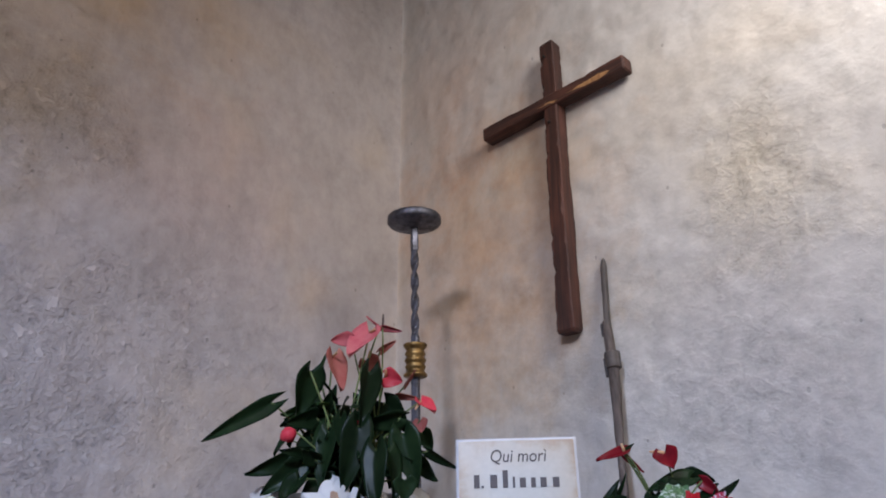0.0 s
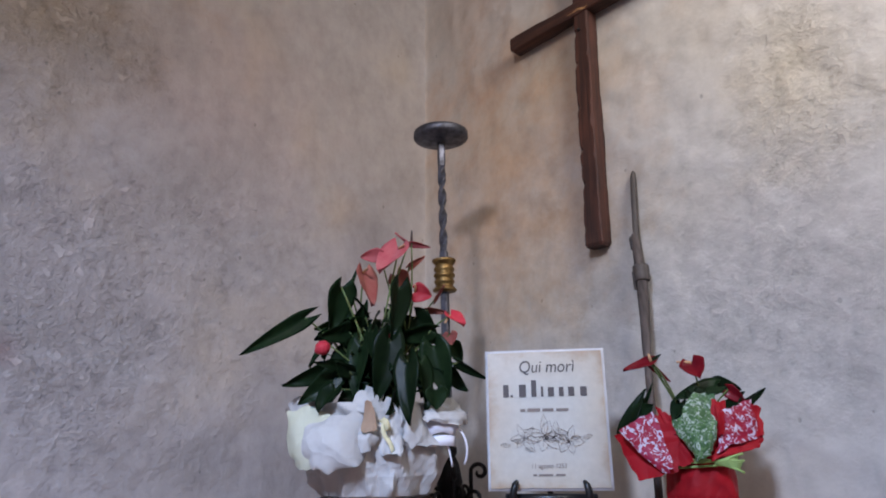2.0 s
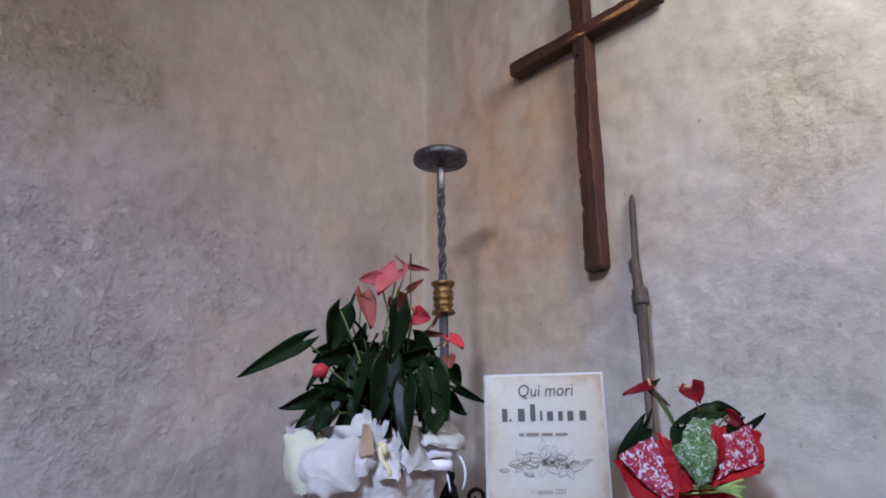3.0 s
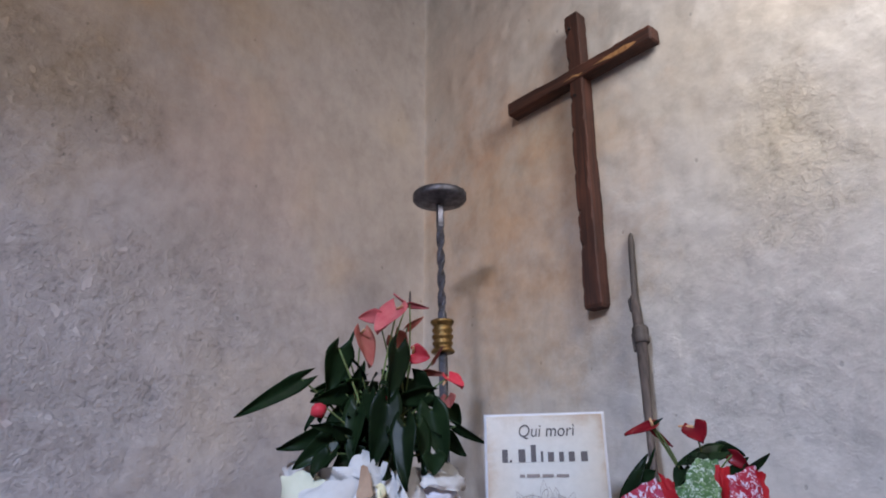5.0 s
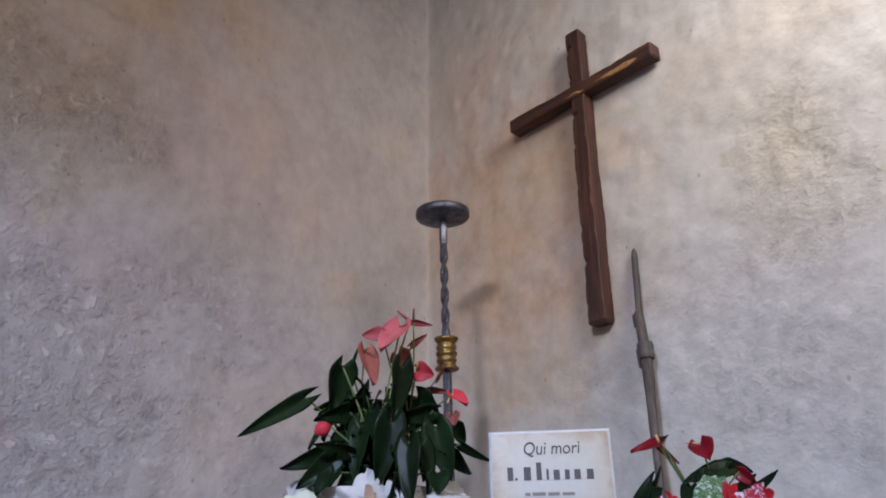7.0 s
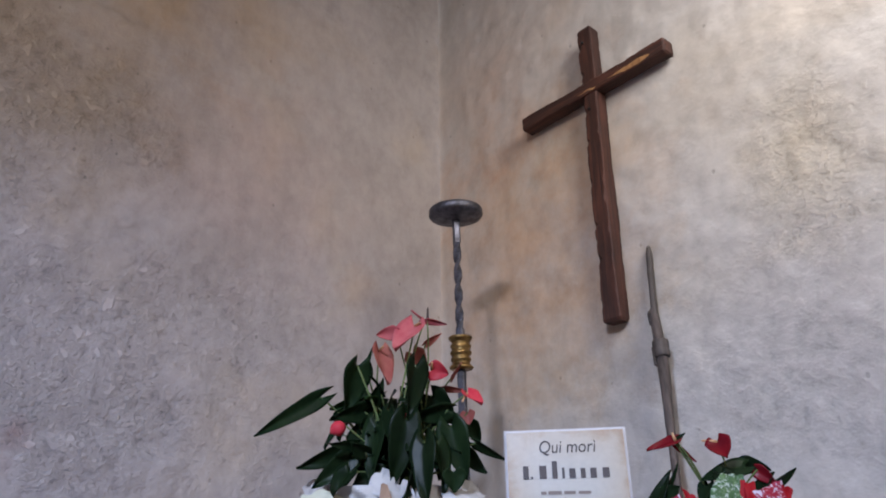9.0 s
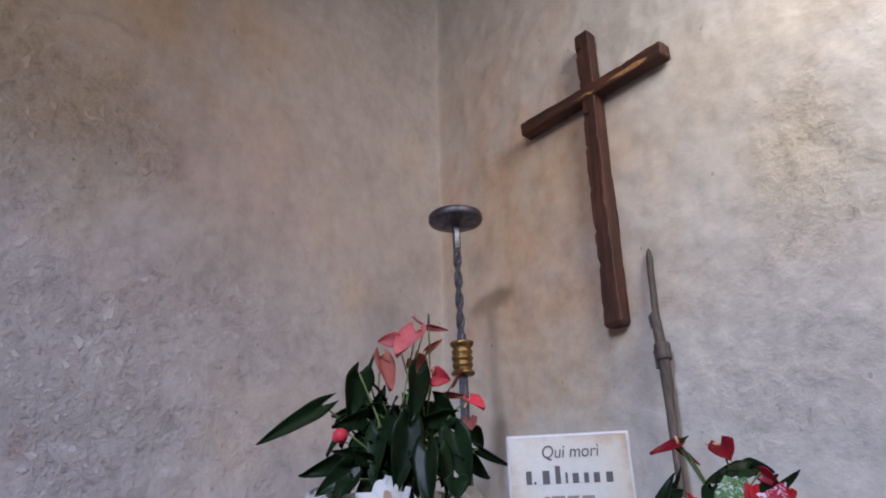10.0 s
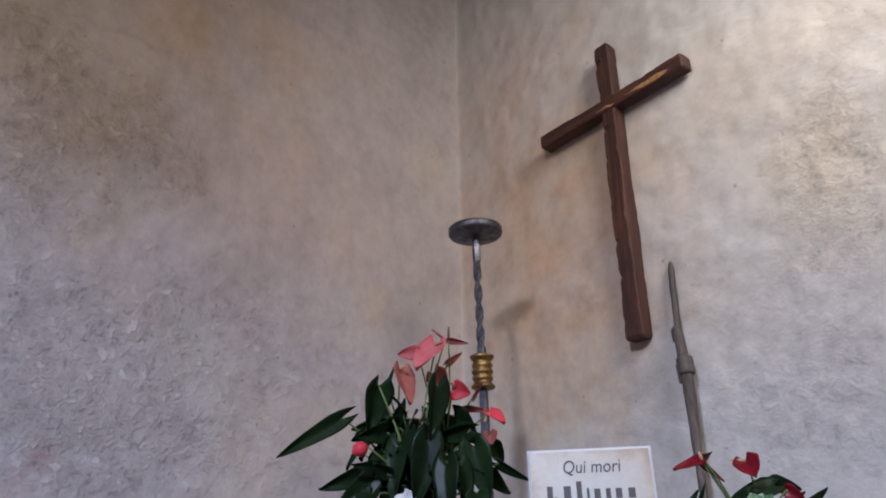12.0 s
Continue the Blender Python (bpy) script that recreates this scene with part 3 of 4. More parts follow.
bars([(-0.056, 0.164, 0.011, 0.0065), (-0.041, 0.164, 0.028, 0.007), (-0.008, 0.164, 0.024, 0.0065), (0.022, 0.164, 0.026, 0.006)], PALE_INK)
bars([(-0.034, 0.030, 0.008, 0.004), (-0.022, 0.030, 0.030, 0.004), (0.014, 0.030, 0.020, 0.004)], PALE_INK)

# the printed line drawing of lilies
bm = bmesh.new()
rng = random.Random(8)


def petal_line(cx, cz, ang, ln, wd):
    side = Vector((-math.sin(ang), 0, math.cos(ang)))
    along = Vector((math.cos(ang), 0, math.sin(ang)))
    o, y = Vector((cx, -0.0047, cz)), 0.00042
    for sgn in (-1, 1):
        pts = [o + along * ln * s + side * sgn * wd * math.sin(math.pi * s ** 0.8) for s in (i / 9 for i in range(10))]
        tube(bm, pts, [y * (0.6 + 0.7 * rng.random()) for _ in pts], 4)
    tube(bm, [o + along * ln * s for s in (0.15, 0.4, 0.7)], y * 0.6, 4)


for cx, cz, r, n in ((-0.006, 0.114, 0.042, 7), (0.045, 0.102, 0.034, 6), (-0.050, 0.108, 0.032, 6), (0.020, 0.118, 0.026, 4)):
    for k in range(n):
        petal_line(cx, cz, 2 * math.pi * k / n + rng.uniform(-0.3, 0.3), r * rng.uniform(0.75, 1.15), r * rng.uniform(0.18, 0.30))
for k in range(7):
    x = -0.08 + 0.155 * k / 6
    petal_line(x, 0.094 + rng.uniform(-0.012, 0.016), rng.uniform(-0.5, 0.5) + (math.pi if k < 3 else 0), 0.022, 0.004)
part("line_drawing", bm, PALE_INK, sign, "printed line drawing of lilies")
bm = bmesh.new()
for cx, cz in ((-0.006, 0.112), (0.043, 0.100), (-0.002, 0.106), (0.012, 0.110)):
    for k in range(5):
        a = rng.uniform(0, 6.28)
        tube(bm, [(cx, -0.0047, cz), (cx + 0.008 * math.cos(a), -0.0047, cz + 0.006 * math.sin(a))], [0.0011, 0.0003], 4)
part("drawing_centre", bm, INK, sign)

easel = empty("display_easel", SIGN_M @ pose(0, 0, -0.198), "small black display easel standing on the floor", "easel")


def easel_bar(name, pts, r, label=""):
    bm = bmesh.new()
    tube(bm, pts, r, 8)
    return part(name, bm, BLACK_PAINT, easel, label, True)


for sx in (-0.077, 0.080):
    easel_bar("front_leg", [(sx * 1.5, 0.0, 0.001), (sx * 1.05, 0.016, 0.19), (sx * 0.2, 0.034, 0.40)], 0.007)
    hook = bez((sx, 0.006, 0.186), (sx, -0.012, 0.176), (sx, -0.020, 0.186), 6) + bez((sx, -0.020, 0.186), (sx, -0.026, 0.206), (sx + 0.009 * (1 if sx < 0 else -1), -0.016, 0.218), 6)[1:]
    easel_bar("hook", hook, [0.008] * 8 + [0.0075, 0.0072, 0.0075, 0.006, 0.004], "black curved hook that holds the card")
easel_bar("back_leg", [(0, 0.16, 0.001), (0, 0.038, 0.39)], 0.007)
easel_bar("ledge", [(-0.095, 0.012, 0.184), (0.098, 0.012, 0.184)], 0.009)

# ---- plants ----
LEAF = leafy("anthurium_leaf", (0.006, 0.014, 0.006), (0.013, 0.027, 0.010), 0.34, 0.0, 0.0)
# brighter copy of the leaf green, for leaves that catch light
LEAF_LIT = leafy("anthurium_leaf_lit", (0.02, 0.05, 0.014), (0.035, 0.075, 0.022), 0.42, 0.03, 0.0)
STALK = leafy("flower_stalk", (0.10, 0.14, 0.05), (0.16, 0.20, 0.08), 0.45, 0.1)
CORAL = leafy("coral_spathe", (0.35, 0.068, 0.08), (0.43, 0.13, 0.13), 0.45, 0.05, 0.0)
SCARLET = leafy("scarlet_spathe", (0.42, 0.025, 0.045), (0.50, 0.06, 0.07), 0.42, 0.06, 0.0)
FADED = leafy("faded_spathe", (0.25, 0.065, 0.055), (0.32, 0.12, 0.09), 0.5, 0.02, 0.0)
CRIMSON = leafy("crimson_spathe", (0.13, 0.006, 0.012), (0.22, 0.010, 0.017), 0.42, 0.05, 0.0)
SPADIX = plain("spadix", (0.55, 0.32, 0.16), 0.6)
DARK_SPADIX = plain("dark_spadix", (0.05, 0.03, 0.025), 0.6)
WHITE_PAPER = paper("white_wrapping", (0.53, 0.52, 0.505), (0.46, 0.445, 0.43), 0.6, 0.8)
CREAM_PAPER = paper("cream_wrapping", (0.54, 0.54, 0.42), (0.47, 0.47, 0.34), 0.55, 0.35)
KRAFT = paper("tan_recess", (0.36, 0.25, 0.17), (0.28, 0.18, 0.12), 0.7, 0.3)
RIBBON_W = paper("white_ribbon", (0.78, 0.78, 0.84), (0.70, 0.70, 0.78), 0.3, 0.08)
RIBBON_Y = paper("straw_ribbon", (0.70, 0.64, 0.40), (0.62, 0.54, 0.30), 0.4, 0.1)
RED_FOIL = paper("red_wrapping", (0.34, 0.006, 0.012), (0.22, 0.004, 0.009), 0.62, 0.3)
RED_FLORAL = speckled_paper("red_floral_paper", (0.28, 0.010, 0.03), (0.52, 0.46, 0.56), 74, 0.515, 0.55, (0.30, 0.02, 0.06))
GREEN_FLORAL = speckled_paper("green_floral_paper", (0.05, 0.11, 0.04), (0.36, 0.42, 0.36), 120, 0.52, 0.60, (0.11, 0.20, 0.08))
RAFFIA = paper("green_raffia", (0.30, 0.42, 0.14), (0.22, 0.32, 0.10), 0.5, 0.2)
SOIL = plain("potting_soil", (0.035, 0.025, 0.018), 0.95)
POT_PLASTIC = plain("brown_pot", (0.10, 0.055, 0.035), 0.5)
DARK_WOOD = old_wood("dark_stand_wood", (0.035, 0.016, 0.010), (0.10, 0.045, 0.03), None, "x", 0.5)
rnd = random.Random(21)


def blade(base, tip, width, turn=0.0, heart=0.22, fold=0.10, droop=0.06, sharp=0.62, seed=0):
    """A heart-shaped leaf from its stalk's end to its tip; its face looks to -y and up, turned by some degrees about its length."""
    base, tip = Vector(base), Vector(tip)
    along = tip - base
    ln = along.length
    along.normalize()
    face = Vector((0.12, -1.0, 0.35))
    side = along.cross(face).normalized()
    face = side.cross(along).normalized()
    q = Matrix.Rotation(radians(turn), 3, along)
    side, face = q @ side, q @ face
    bm, rows, nr, nc = bmesh.new(), [], 12, 8
    for j in range(nr + 1):
        s = 0.012 + 0.988 * j / nr
        half = width / 2 * 1.06 * max(0.012, 1 - s ** (3.2 * sharp)) ** 0.85 * min(1.0, (s + 0.03) / 0.26) ** 0.55
        row = []
        for i in range(nc + 1):
            v = 2 * i / nc - 1
            back = heart * ln * abs(v) ** 1.3 * (1 - s) ** 2.0
            ripple = 0.05 * width * noise.noise(Vector((s * 3.1 + seed, v * 1.7, seed * 0.37)))
            vein = 0.006 * width * math.sin((s * 1.1 - abs(v) * 0.35) * 26) * (1 - abs(v)) * abs(v) * 2
            up = fold * width * (abs(v) ** 1.2) - droop * ln * (s * s) * 1.4 + ripple * abs(v) + vein
            row.append(bm.verts.new(base + along * (s * ln - back) + side * v * half + face * up))
        rows.append(row)
    for a, b in zip(rows, rows[1:]):
        for i in range(nc):
            bm.faces.new((a[i], a[i + 1], b[i + 1], b[i]))
    thicken(bm, 0.0007)
    return bm


def stalk(parent, foot, top, r=0.0022, mat=None, name="stalk", bow=0.03):
    foot, top = Vector(foot), Vector(top)
    mid = (foot + top) / 2 + Vector((rnd.uniform(-bow, bow), rnd.uniform(-bow, bow) * 0.5, bow * 0.8))
    bm = bmesh.new()
    tube(bm, bez(foot, mid, top, 8), [r * (1.15 - 0.03 * i) for i in range(9)], 6)
    return part(name, bm, mat or STALK, parent, "", True)


def sheet(corners, bulge, crumple, seed, ragged=0.006, rounded=0.12):
    """A sheet of wrapping paper spanned by four corners (low left, low right, top right, top left), bulging to -y, with sharp folds."""
    a, b, c, d = [Vector(p) for p in corners]
    own = random.Random(int(seed * 100))
    folds = []
    for _ in range(7):
        t = own.uniform(0, math.pi)
        folds.append((own.uniform(0.15, 0.85), own.uniform(0.15, 0.85), math.cos(t), math.sin(t), own.uniform(0.5, 1.0) * (1 if own.random() < 0.6 else -1)))
    bm, rows, k = bmesh.new(), [], 30
    for j in range(k + 1):
        row = []
        for i in range(k + 1):
            u, v = i / k, j / k
            e, f = 2 * u - 1, 2 * v - 1
            pull = 1 - rounded * (e * f) ** 2
            u, v = 0.5 + e * pull / 2, 0.5 + f * pull / 2
            p = a * (1 - u) * (1 - v) + b * u * (1 - v) + c * u * v + d * (1 - u) * v
            q = Vector((u * 2.3 + seed, v * 2.3, seed * 1.7))
            crease = sum(h * (abs((u - x) * nx + (v - y) * ny) - 0.25) for x, y, nx, ny, h in folds)
            p = p + Vector((0, -1, 0.15)) * (bulge * (math.sin(math.pi * u) ** 0.7) * math.sin(math.pi * min(1, 0.25 + 0.75 * v)) + 1.5 * crumple * crease + 0.25 * crumple * noise.noise(q * 1.6))
            edge = max(abs(e), abs(f)) ** 5
            p = p + ragged * edge * Vector((noise.noise(q * 1.6), 0, noise.noise(q * 1.7 + Vector((5, 0, 0)))))
            row.append(bm.verts.new(p))
        rows.append(row)
    for r0, r1 in zip(rows, rows[1:]):
        for i in range(k):
            bm.faces.new((r0[i], r0[i + 1], r1[i + 1], r1[i]))
    thicken(bm, 0.0006)
    return bm


def wrapped_pot(profile, pleat, seed, sides=150):
    """Paper gathered round a pot, from (radius, z) pairs, with sharp ridges where it is creased; open at the top."""
    bm, rings, fine = bmesh.new(), [], []
    own = random.Random(int(seed * 10))
    ridges = []
    for _ in range(110):
        t = own.gauss(math.pi / 2, 0.55)
        ridges.append((own.uniform(0, 2 * math.pi), own.uniform(profile[0][1], profile[-1][1]), math.sin(t), -math.cos(t), own.uniform(0.012, 0.04), own.uniform(0.3, 1.0) * (1 if own.random() < 0.6 else -1), own.uniform(0.03, 0.09)))
    for (r0, z0), (r1, z1) in zip(profile, profile[1:]):
        for i in range(8):
            fine.append((r0 + (r1 - r0) * i / 8, z0 + (z1 - z0) * i / 8))
    fine.append(profile[-1])
    for j, (r, z) in enumerate(fine):
        ring = []
        for k in range(sides):
            a = 2 * math.pi * k / sides
            w = r
            for a0, z0, nx, nz, wide, h, run in ridges:
                s = ((a - a0 + math.pi) % (2 * math.pi) - math.pi) * r
                across, along = s * nx + (z - z0) * nz, -s * nz + (z - z0) * nx
                if abs(across) < wide and abs(along) < run:
                    w += pleat * h * (1 - abs(across) / wide) * (1 - abs(along) / run)
            ring.append(bm.verts.new((w * math.cos(a), w * math.sin(a), z)))
        rings.append(ring)
    for q, w in zip(rings, rings[1:]):
        for k in range(sides):
            bm.faces.new((q[k], q[(k + 1) % sides], w[(k + 1) % sides], w[k]))
    bm.faces.new(rings[0][::-1])
    thicken(bm, 0.0008)
    return bm


def ribbon(pts, width, thick=0.0006):
    bm, rows = bmesh.new(), []
    pts = [Vector(p) for p in pts]
    for i, p in enumerate(pts):
        d = (pts[min(i + 1, len(pts) - 1)] - pts[max(i - 1, 0)]).normalized()
        s = d.cross(Vector((0.25, -1, 0.1))).normalized() * width / 2
        rows.append((bm.verts.new(p - s), bm.verts.new(p + s)))
    for a, b in zip(rows, rows[1:]):
        bm.faces.new((a[0], a[1], b[1], b[0]))
    thicken(bm, thick)
    return bm


def flower(parent, row, mat, turn, spadix, seed, foot, heart=0.25):
    """A spathe with its spadix, on a stalk."""
    base, tip, w = row[:3], row[3:6], row[6]
    sp = part("spathe", blade(base, tip, w, turn, heart, 0.16, -0.05, 0.55, seed), mat, parent, "", True)
    if spadix is not None:
        b = Vector(base)
        d = Vector(spadix)
        bm = bmesh.new()
        tube(bm, [b, b + d * 0.5, b + d * 0.92, b + d], [0.0032, 0.003, 0.0022, 0.0008], 8)
        part("spadix", bm, DARK_SPADIX if d.z > 0.02 and d.y > -0.004 else SPADIX, sp, "", True)
    stalk(parent, foot, base, 0.0021)
    return sp


# -- the low stand under the white-wrapped pot
stand = empty("plant_stand", pose(0.526, -0.581, 0.0, 0, 0, 54.3), "low dark wooden stand under a potted plant", "plant stand")
part("top", slab(-0.125, 0.125, -0.125, 0.125, 0.158, 0.182, 0.004), DARK_WOOD, stand)
for sx in (-0.1, 0.1):
    for sy in (-0.1, 0.1):
        part("leg", slab(sx - 0.018, sx + 0.018, sy - 0.018, sy + 0.018, 0.0, 0.158, 0.002), DARK_WOOD, stand)

# -- the coral anthurium in white paper
LEAVES = [
    (-0.168, -0.030, 0.579, -0.302, -0.090, 0.486, 0.063),
    (-0.084, -0.100, 0.638, -0.102, -0.080, 0.538, 0.085),
    (-0.065, -0.020, 0.636, -0.058, -0.020, 0.702, 0.033),
    (0.045, -0.120, 0.635, 0.038, -0.140, 0.513, 0.090),
    (0.119, -0.080, 0.544, 0.027, -0.080, 0.519, 0.068),
    (-0.094, -0.080, 0.461, -0.198, -0.110, 0.414, 0.055),
    (-0.088, -0.100, 0.442, -0.165, -0.120, 0.378, 0.063),
    (-0.090, -0.120, 0.409, -0.125, -0.140, 0.366, 0.077),
    (0.064, -0.160, 0.465, 0.059, -0.200, 0.338, 0.090),
    (-0.035, -0.100, 0.508, -0.054, -0.120, 0.392, 0.082),
    (0.026, -0.130, 0.517, 0.001, -0.150, 0.381, 0.085),
    (0.125, -0.100, 0.506, 0.152, -0.120, 0.394, 0.074),
]
MORE_LEAVES = [
    (0.186, -0.020, 0.478, 0.255, -0.020, 0.433, 0.033),
    (0.091, -0.120, 0.469, 0.114, -0.140, 0.369, 0.082),
    (-0.016, -0.080, 0.473, -0.027, -0.080, 0.381, 0.082),
    (-0.072, -0.050, 0.492, -0.099, -0.050, 0.397, 0.068),
    (0.160, -0.050, 0.458, 0.203, -0.050, 0.408, 0.055),
    (-0.038, -0.040, 0.582, -0.141, -0.040, 0.557, 0.027),
    (0.085, -0.060, 0.579, 0.137, -0.060, 0.514, 0.077),
    (-0.025, -0.020, 0.565, -0.088, -0.020, 0.480, 0.077),
    (0.174, -0.020, 0.520, 0.197, -0.020, 0.480, 0.049),
    (0.039, -0.150, 0.406, 0.027, -0.170, 0.354, 0.068),
    (0.123, -0.140, 0.407, 0.126, -0.140, 0.366, 0.063),
    (-0.052, 0.020, 0.558, -0.021, 0.040, 0.638, 0.047),
    (-0.051, -0.100, 0.410, -0.033, -0.100, 0.379, 0.077),
]
SPATHES = [
    (0.046, -0.055, 0.742, 0.004, -0.085, 0.668, 0.080),
    (0.001, -0.050, 0.726, -0.044, -0.050, 0.720, 0.038),
    (0.077, -0.020, 0.764, 0.124, -0.020, 0.759, 0.021),
    (0.069, -0.020, 0.762, 0.035, -0.020, 0.787, 0.021),
    (0.073, 0.000, 0.712, 0.109, 0.000, 0.741, 0.023),
    (-0.036, -0.080, 0.676, -0.020, -0.095, 0.592, 0.066),
    (0.082, -0.100, 0.629, 0.120, -0.100, 0.619, 0.049),
    (0.163, -0.080, 0.579, 0.191, -0.100, 0.547, 0.052),
    (0.165, -0.060, 0.540, 0.170, -0.060, 0.514, 0.038),
    (0.114, -0.060, 0.595, 0.165, -0.060, 0.591, 0.021),
    (0.130, -0.040, 0.621, 0.152, -0.040, 0.660, 0.018),
]
plant = empty("potted_anthurium", pose(0.526, -0.581, 0.182, 0, 0, 54.3), "coral anthurium with dark glossy leaves in crumpled white wrapping paper", "potted plant")
LIFT = Matrix.Translation((0, 0, -0.182))


def on_plant(bm, m=LIFT):
    bmesh.ops.transform(bm, matrix=m, verts=bm.verts)
    return bm


def low(p):
    return (p[0], p[1], p[2] - 0.182)


bm = bmesh.new()
lathe(bm, [(0.09, 0.002), (0.115, 0.17), (0.122, 0.172), (0.122, 0.19), (0.108, 0.19)], 40)
part("pot", bm, POT_PLASTIC, plant, "", True)
bm = bmesh.new()
lathe(bm, [(0.10, 0.17), (0.104, 0.192), (0.05, 0.198)], 32)
part("soil", bm, SOIL, plant, "", True)
part("wrapping", wrapped_pot([(0.112, 0.001), (0.128, 0.010), (0.148, 0.05), (0.156, 0.09), (0.154, 0.13), (0.146, 0.165), (0.146, 0.20)], 0.017, 2.0), WHITE_PAPER, plant, "crumpled white paper round the pot")
FLAPS = [
    (((-0.178, -0.10, 0.240), (-0.085, -0.16, 0.245), (-0.10, -0.12, 0.372), (-0.198, -0.06, 0.366)), 0.045, 0.009, 1.0, "cream"),
    (((-0.135, -0.165, 0.230), (-0.012, -0.185, 0.262), (-0.022, -0.155, 0.362), (-0.160, -0.14, 0.338)), 0.040, 0.008, 2.4, "white"),
    (((-0.045, -0.165, 0.285), (0.002, -0.175, 0.285), (0.012, -0.15, 0.372), (-0.060, -0.135, 0.376)), 0.012, 0.010, 3.3, "white"),
    (((-0.060, -0.135, 0.365), (0.024, -0.15, 0.330), (0.016, -0.135, 0.398), (-0.020, -0.120, 0.424)), 0.012, 0.008, 4.9, "white"),
    (((0.004, -0.165, 0.275), (0.060, -0.16, 0.265), (0.050, -0.14, 0.350), (0.020, -0.14, 0.395)), 0.012, 0.010, 5.7, "white"),
    (((0.055, -0.155, 0.285), (0.135, -0.12, 0.290), (0.100, -0.12, 0.375), (0.060, -0.14, 0.384)), 0.014, 0.010, 5.1, "white"),
    (((0.095, -0.13, 0.340), (0.190, -0.08, 0.325), (0.208, -0.06, 0.372), (0.088, -0.11, 0.384)), 0.030, 0.009, 6.6, "white"),
    (((0.13, -0.06, 0.33), (0.20, -0.02, 0.34), (0.19, 0.0, 0.398), (0.12, -0.05, 0.398)), 0.016, 0.009, 7.2, "white"),
    (((-0.195, -0.04, 0.345), (-0.14, -0.09, 0.345), (-0.13, -0.07, 0.400), (-0.190, -0.03, 0.402)), 0.012, 0.010, 8.8, "white"),
    (((-0.08, 0.12, 0.28), (-0.16, 0.05, 0.28), (-0.2, 0.06, 0.38), (-0.08, 0.16, 0.385)), 0.01, 0.012, 9.5, "white"),
    (((0.16, 0.04, 0.28), (0.06, 0.13, 0.28), (0.08, 0.17, 0.385), (0.2, 0.06, 0.38)), 0.01, 0.012, 10.5, "white"),
]
for corners, bulge, crumple, seed, tone in FLAPS:
    part("paper_flap", on_plant(sheet(corners, bulge * 1.1, crumple * 1.35, seed, 0.014, 0.14)), CREAM_PAPER if tone == "cream" else WHITE_PAPER, plant, "cream yellow paper flap" if tone == "cream" else "crumpled white paper flap")
# tan sheet drawn where the wrapping opens into a shadowed recess at the pot
part("recess_patch", on_plant(sheet([(-0.034, -0.186, 0.318), (0.004, -0.190, 0.320), (-0.010, -0.168, 0.382), (-0.024, -0.165, 0.386)], 0.003, 0.004, 3.0, 0.003)), KRAFT, plant, "tan patch in place of a shadowed recess in the wrapping", True)
part("ribbon", on_plant(ribbon(bez((0.018, -0.180, 0.348), (0.008, -0.190, 0.325), (0.020, -0.188, 0.308), 7) + bez((0.020, -0.188, 0.308), (0.030, -0.190, 0.30), (0.034, -0.186, 0.280), 6)[1:], 0.009)), RIBBON_Y, plant, "straw-coloured ribbon end", True)
part("ribbon", on_plant(ribbon(bez((0.008, -0.180, 0.338), (0.022, -0.195, 0.352), (0.024, -0.184, 0.322), 8), 0.011)), RIBBON_Y, plant, "straw-coloured ribbon loop", True)
part("ribbon", on_plant(ribbon(bez((0.105, -0.120, 0.325), (0.145, -0.135, 0.345), (0.172, -0.10, 0.322), 8), 0.030)), RIBBON_W, plant, "shiny white ribbon loop", True)
part("ribbon", on_plant(ribbon(bez((0.112, -0.118, 0.300), (0.15, -0.13, 0.306), (0.170, -0.10, 0.300), 8), 0.022)), RIBBON_W, plant, "shiny white ribbon loop", True)
part("ribbon", on_plant(ribbon(bez((0.172, -0.09, 0.335), (0.208, -0.10, 0.30), (0.190, -0.09, 0.252), 10), 0.005)), RIBBON_W, plant, "thin white ribbon tail", True)
part("ribbon", on_plant(ribbon(bez((0.150, -0.10, 0.300), (0.158, -0.11, 0.28), (0.163, -0.10, 0.248), 8), 0.004)), RIBBON_W, plant, "thin white ribbon tail", True)


def foot_of():
    a = rnd.uniform(0, 6.283)
    r = 0.07 * rnd.random() ** 0.5
    return (r * math.cos(a), r * math.sin(a), 0.195)


for i, row in enumerate(LEAVES + MORE_LEAVES):
    base, tip = low(row[:3]), low(row[3:6])
    turn = (-34 if i == 0 else 36 if i == 8 else 70 if i in (12, 17) else rnd.uniform(-64, 64))
    w = row[6] * (0.72 if i == 0 else 0.7 if i == 8 else 0.9 if i in (12, 17) else rnd.uniform(0.72, 1.0))
    part("leaf", blade(base, tip, w, turn, 0.24, 0.18, 0.13 if i else -0.02, 0.56, i * 1.7), LEAF, plant, "", True)
    stalk(plant, foot_of(), base, 0.0023)
for i in range(60):
    a, h = rnd.uniform(0, 6.283), rnd.uniform(0.24, 0.40)
    r = rnd.uniform(0.02, 0.13)
    base = Vector((r * math.cos(a), r * math.sin(a) * 0.9 + 0.01, h))
    out = Vector((math.cos(a), math.sin(a), 0)) * rnd.uniform(0.03, 0.09) + Vector((0, 0, rnd.uniform(-0.11, 0.02)))
    part("leaf", blade(base, base + out, rnd.uniform(0.030, 0.060), rnd.uniform(-80, 80), 0.22, 0.20, 0.14, 0.56, 50 + i), LEAF_LIT if i % 9 == 0 else LEAF, plant, "", True)
    stalk(plant, foot_of(), base, 0.0023)
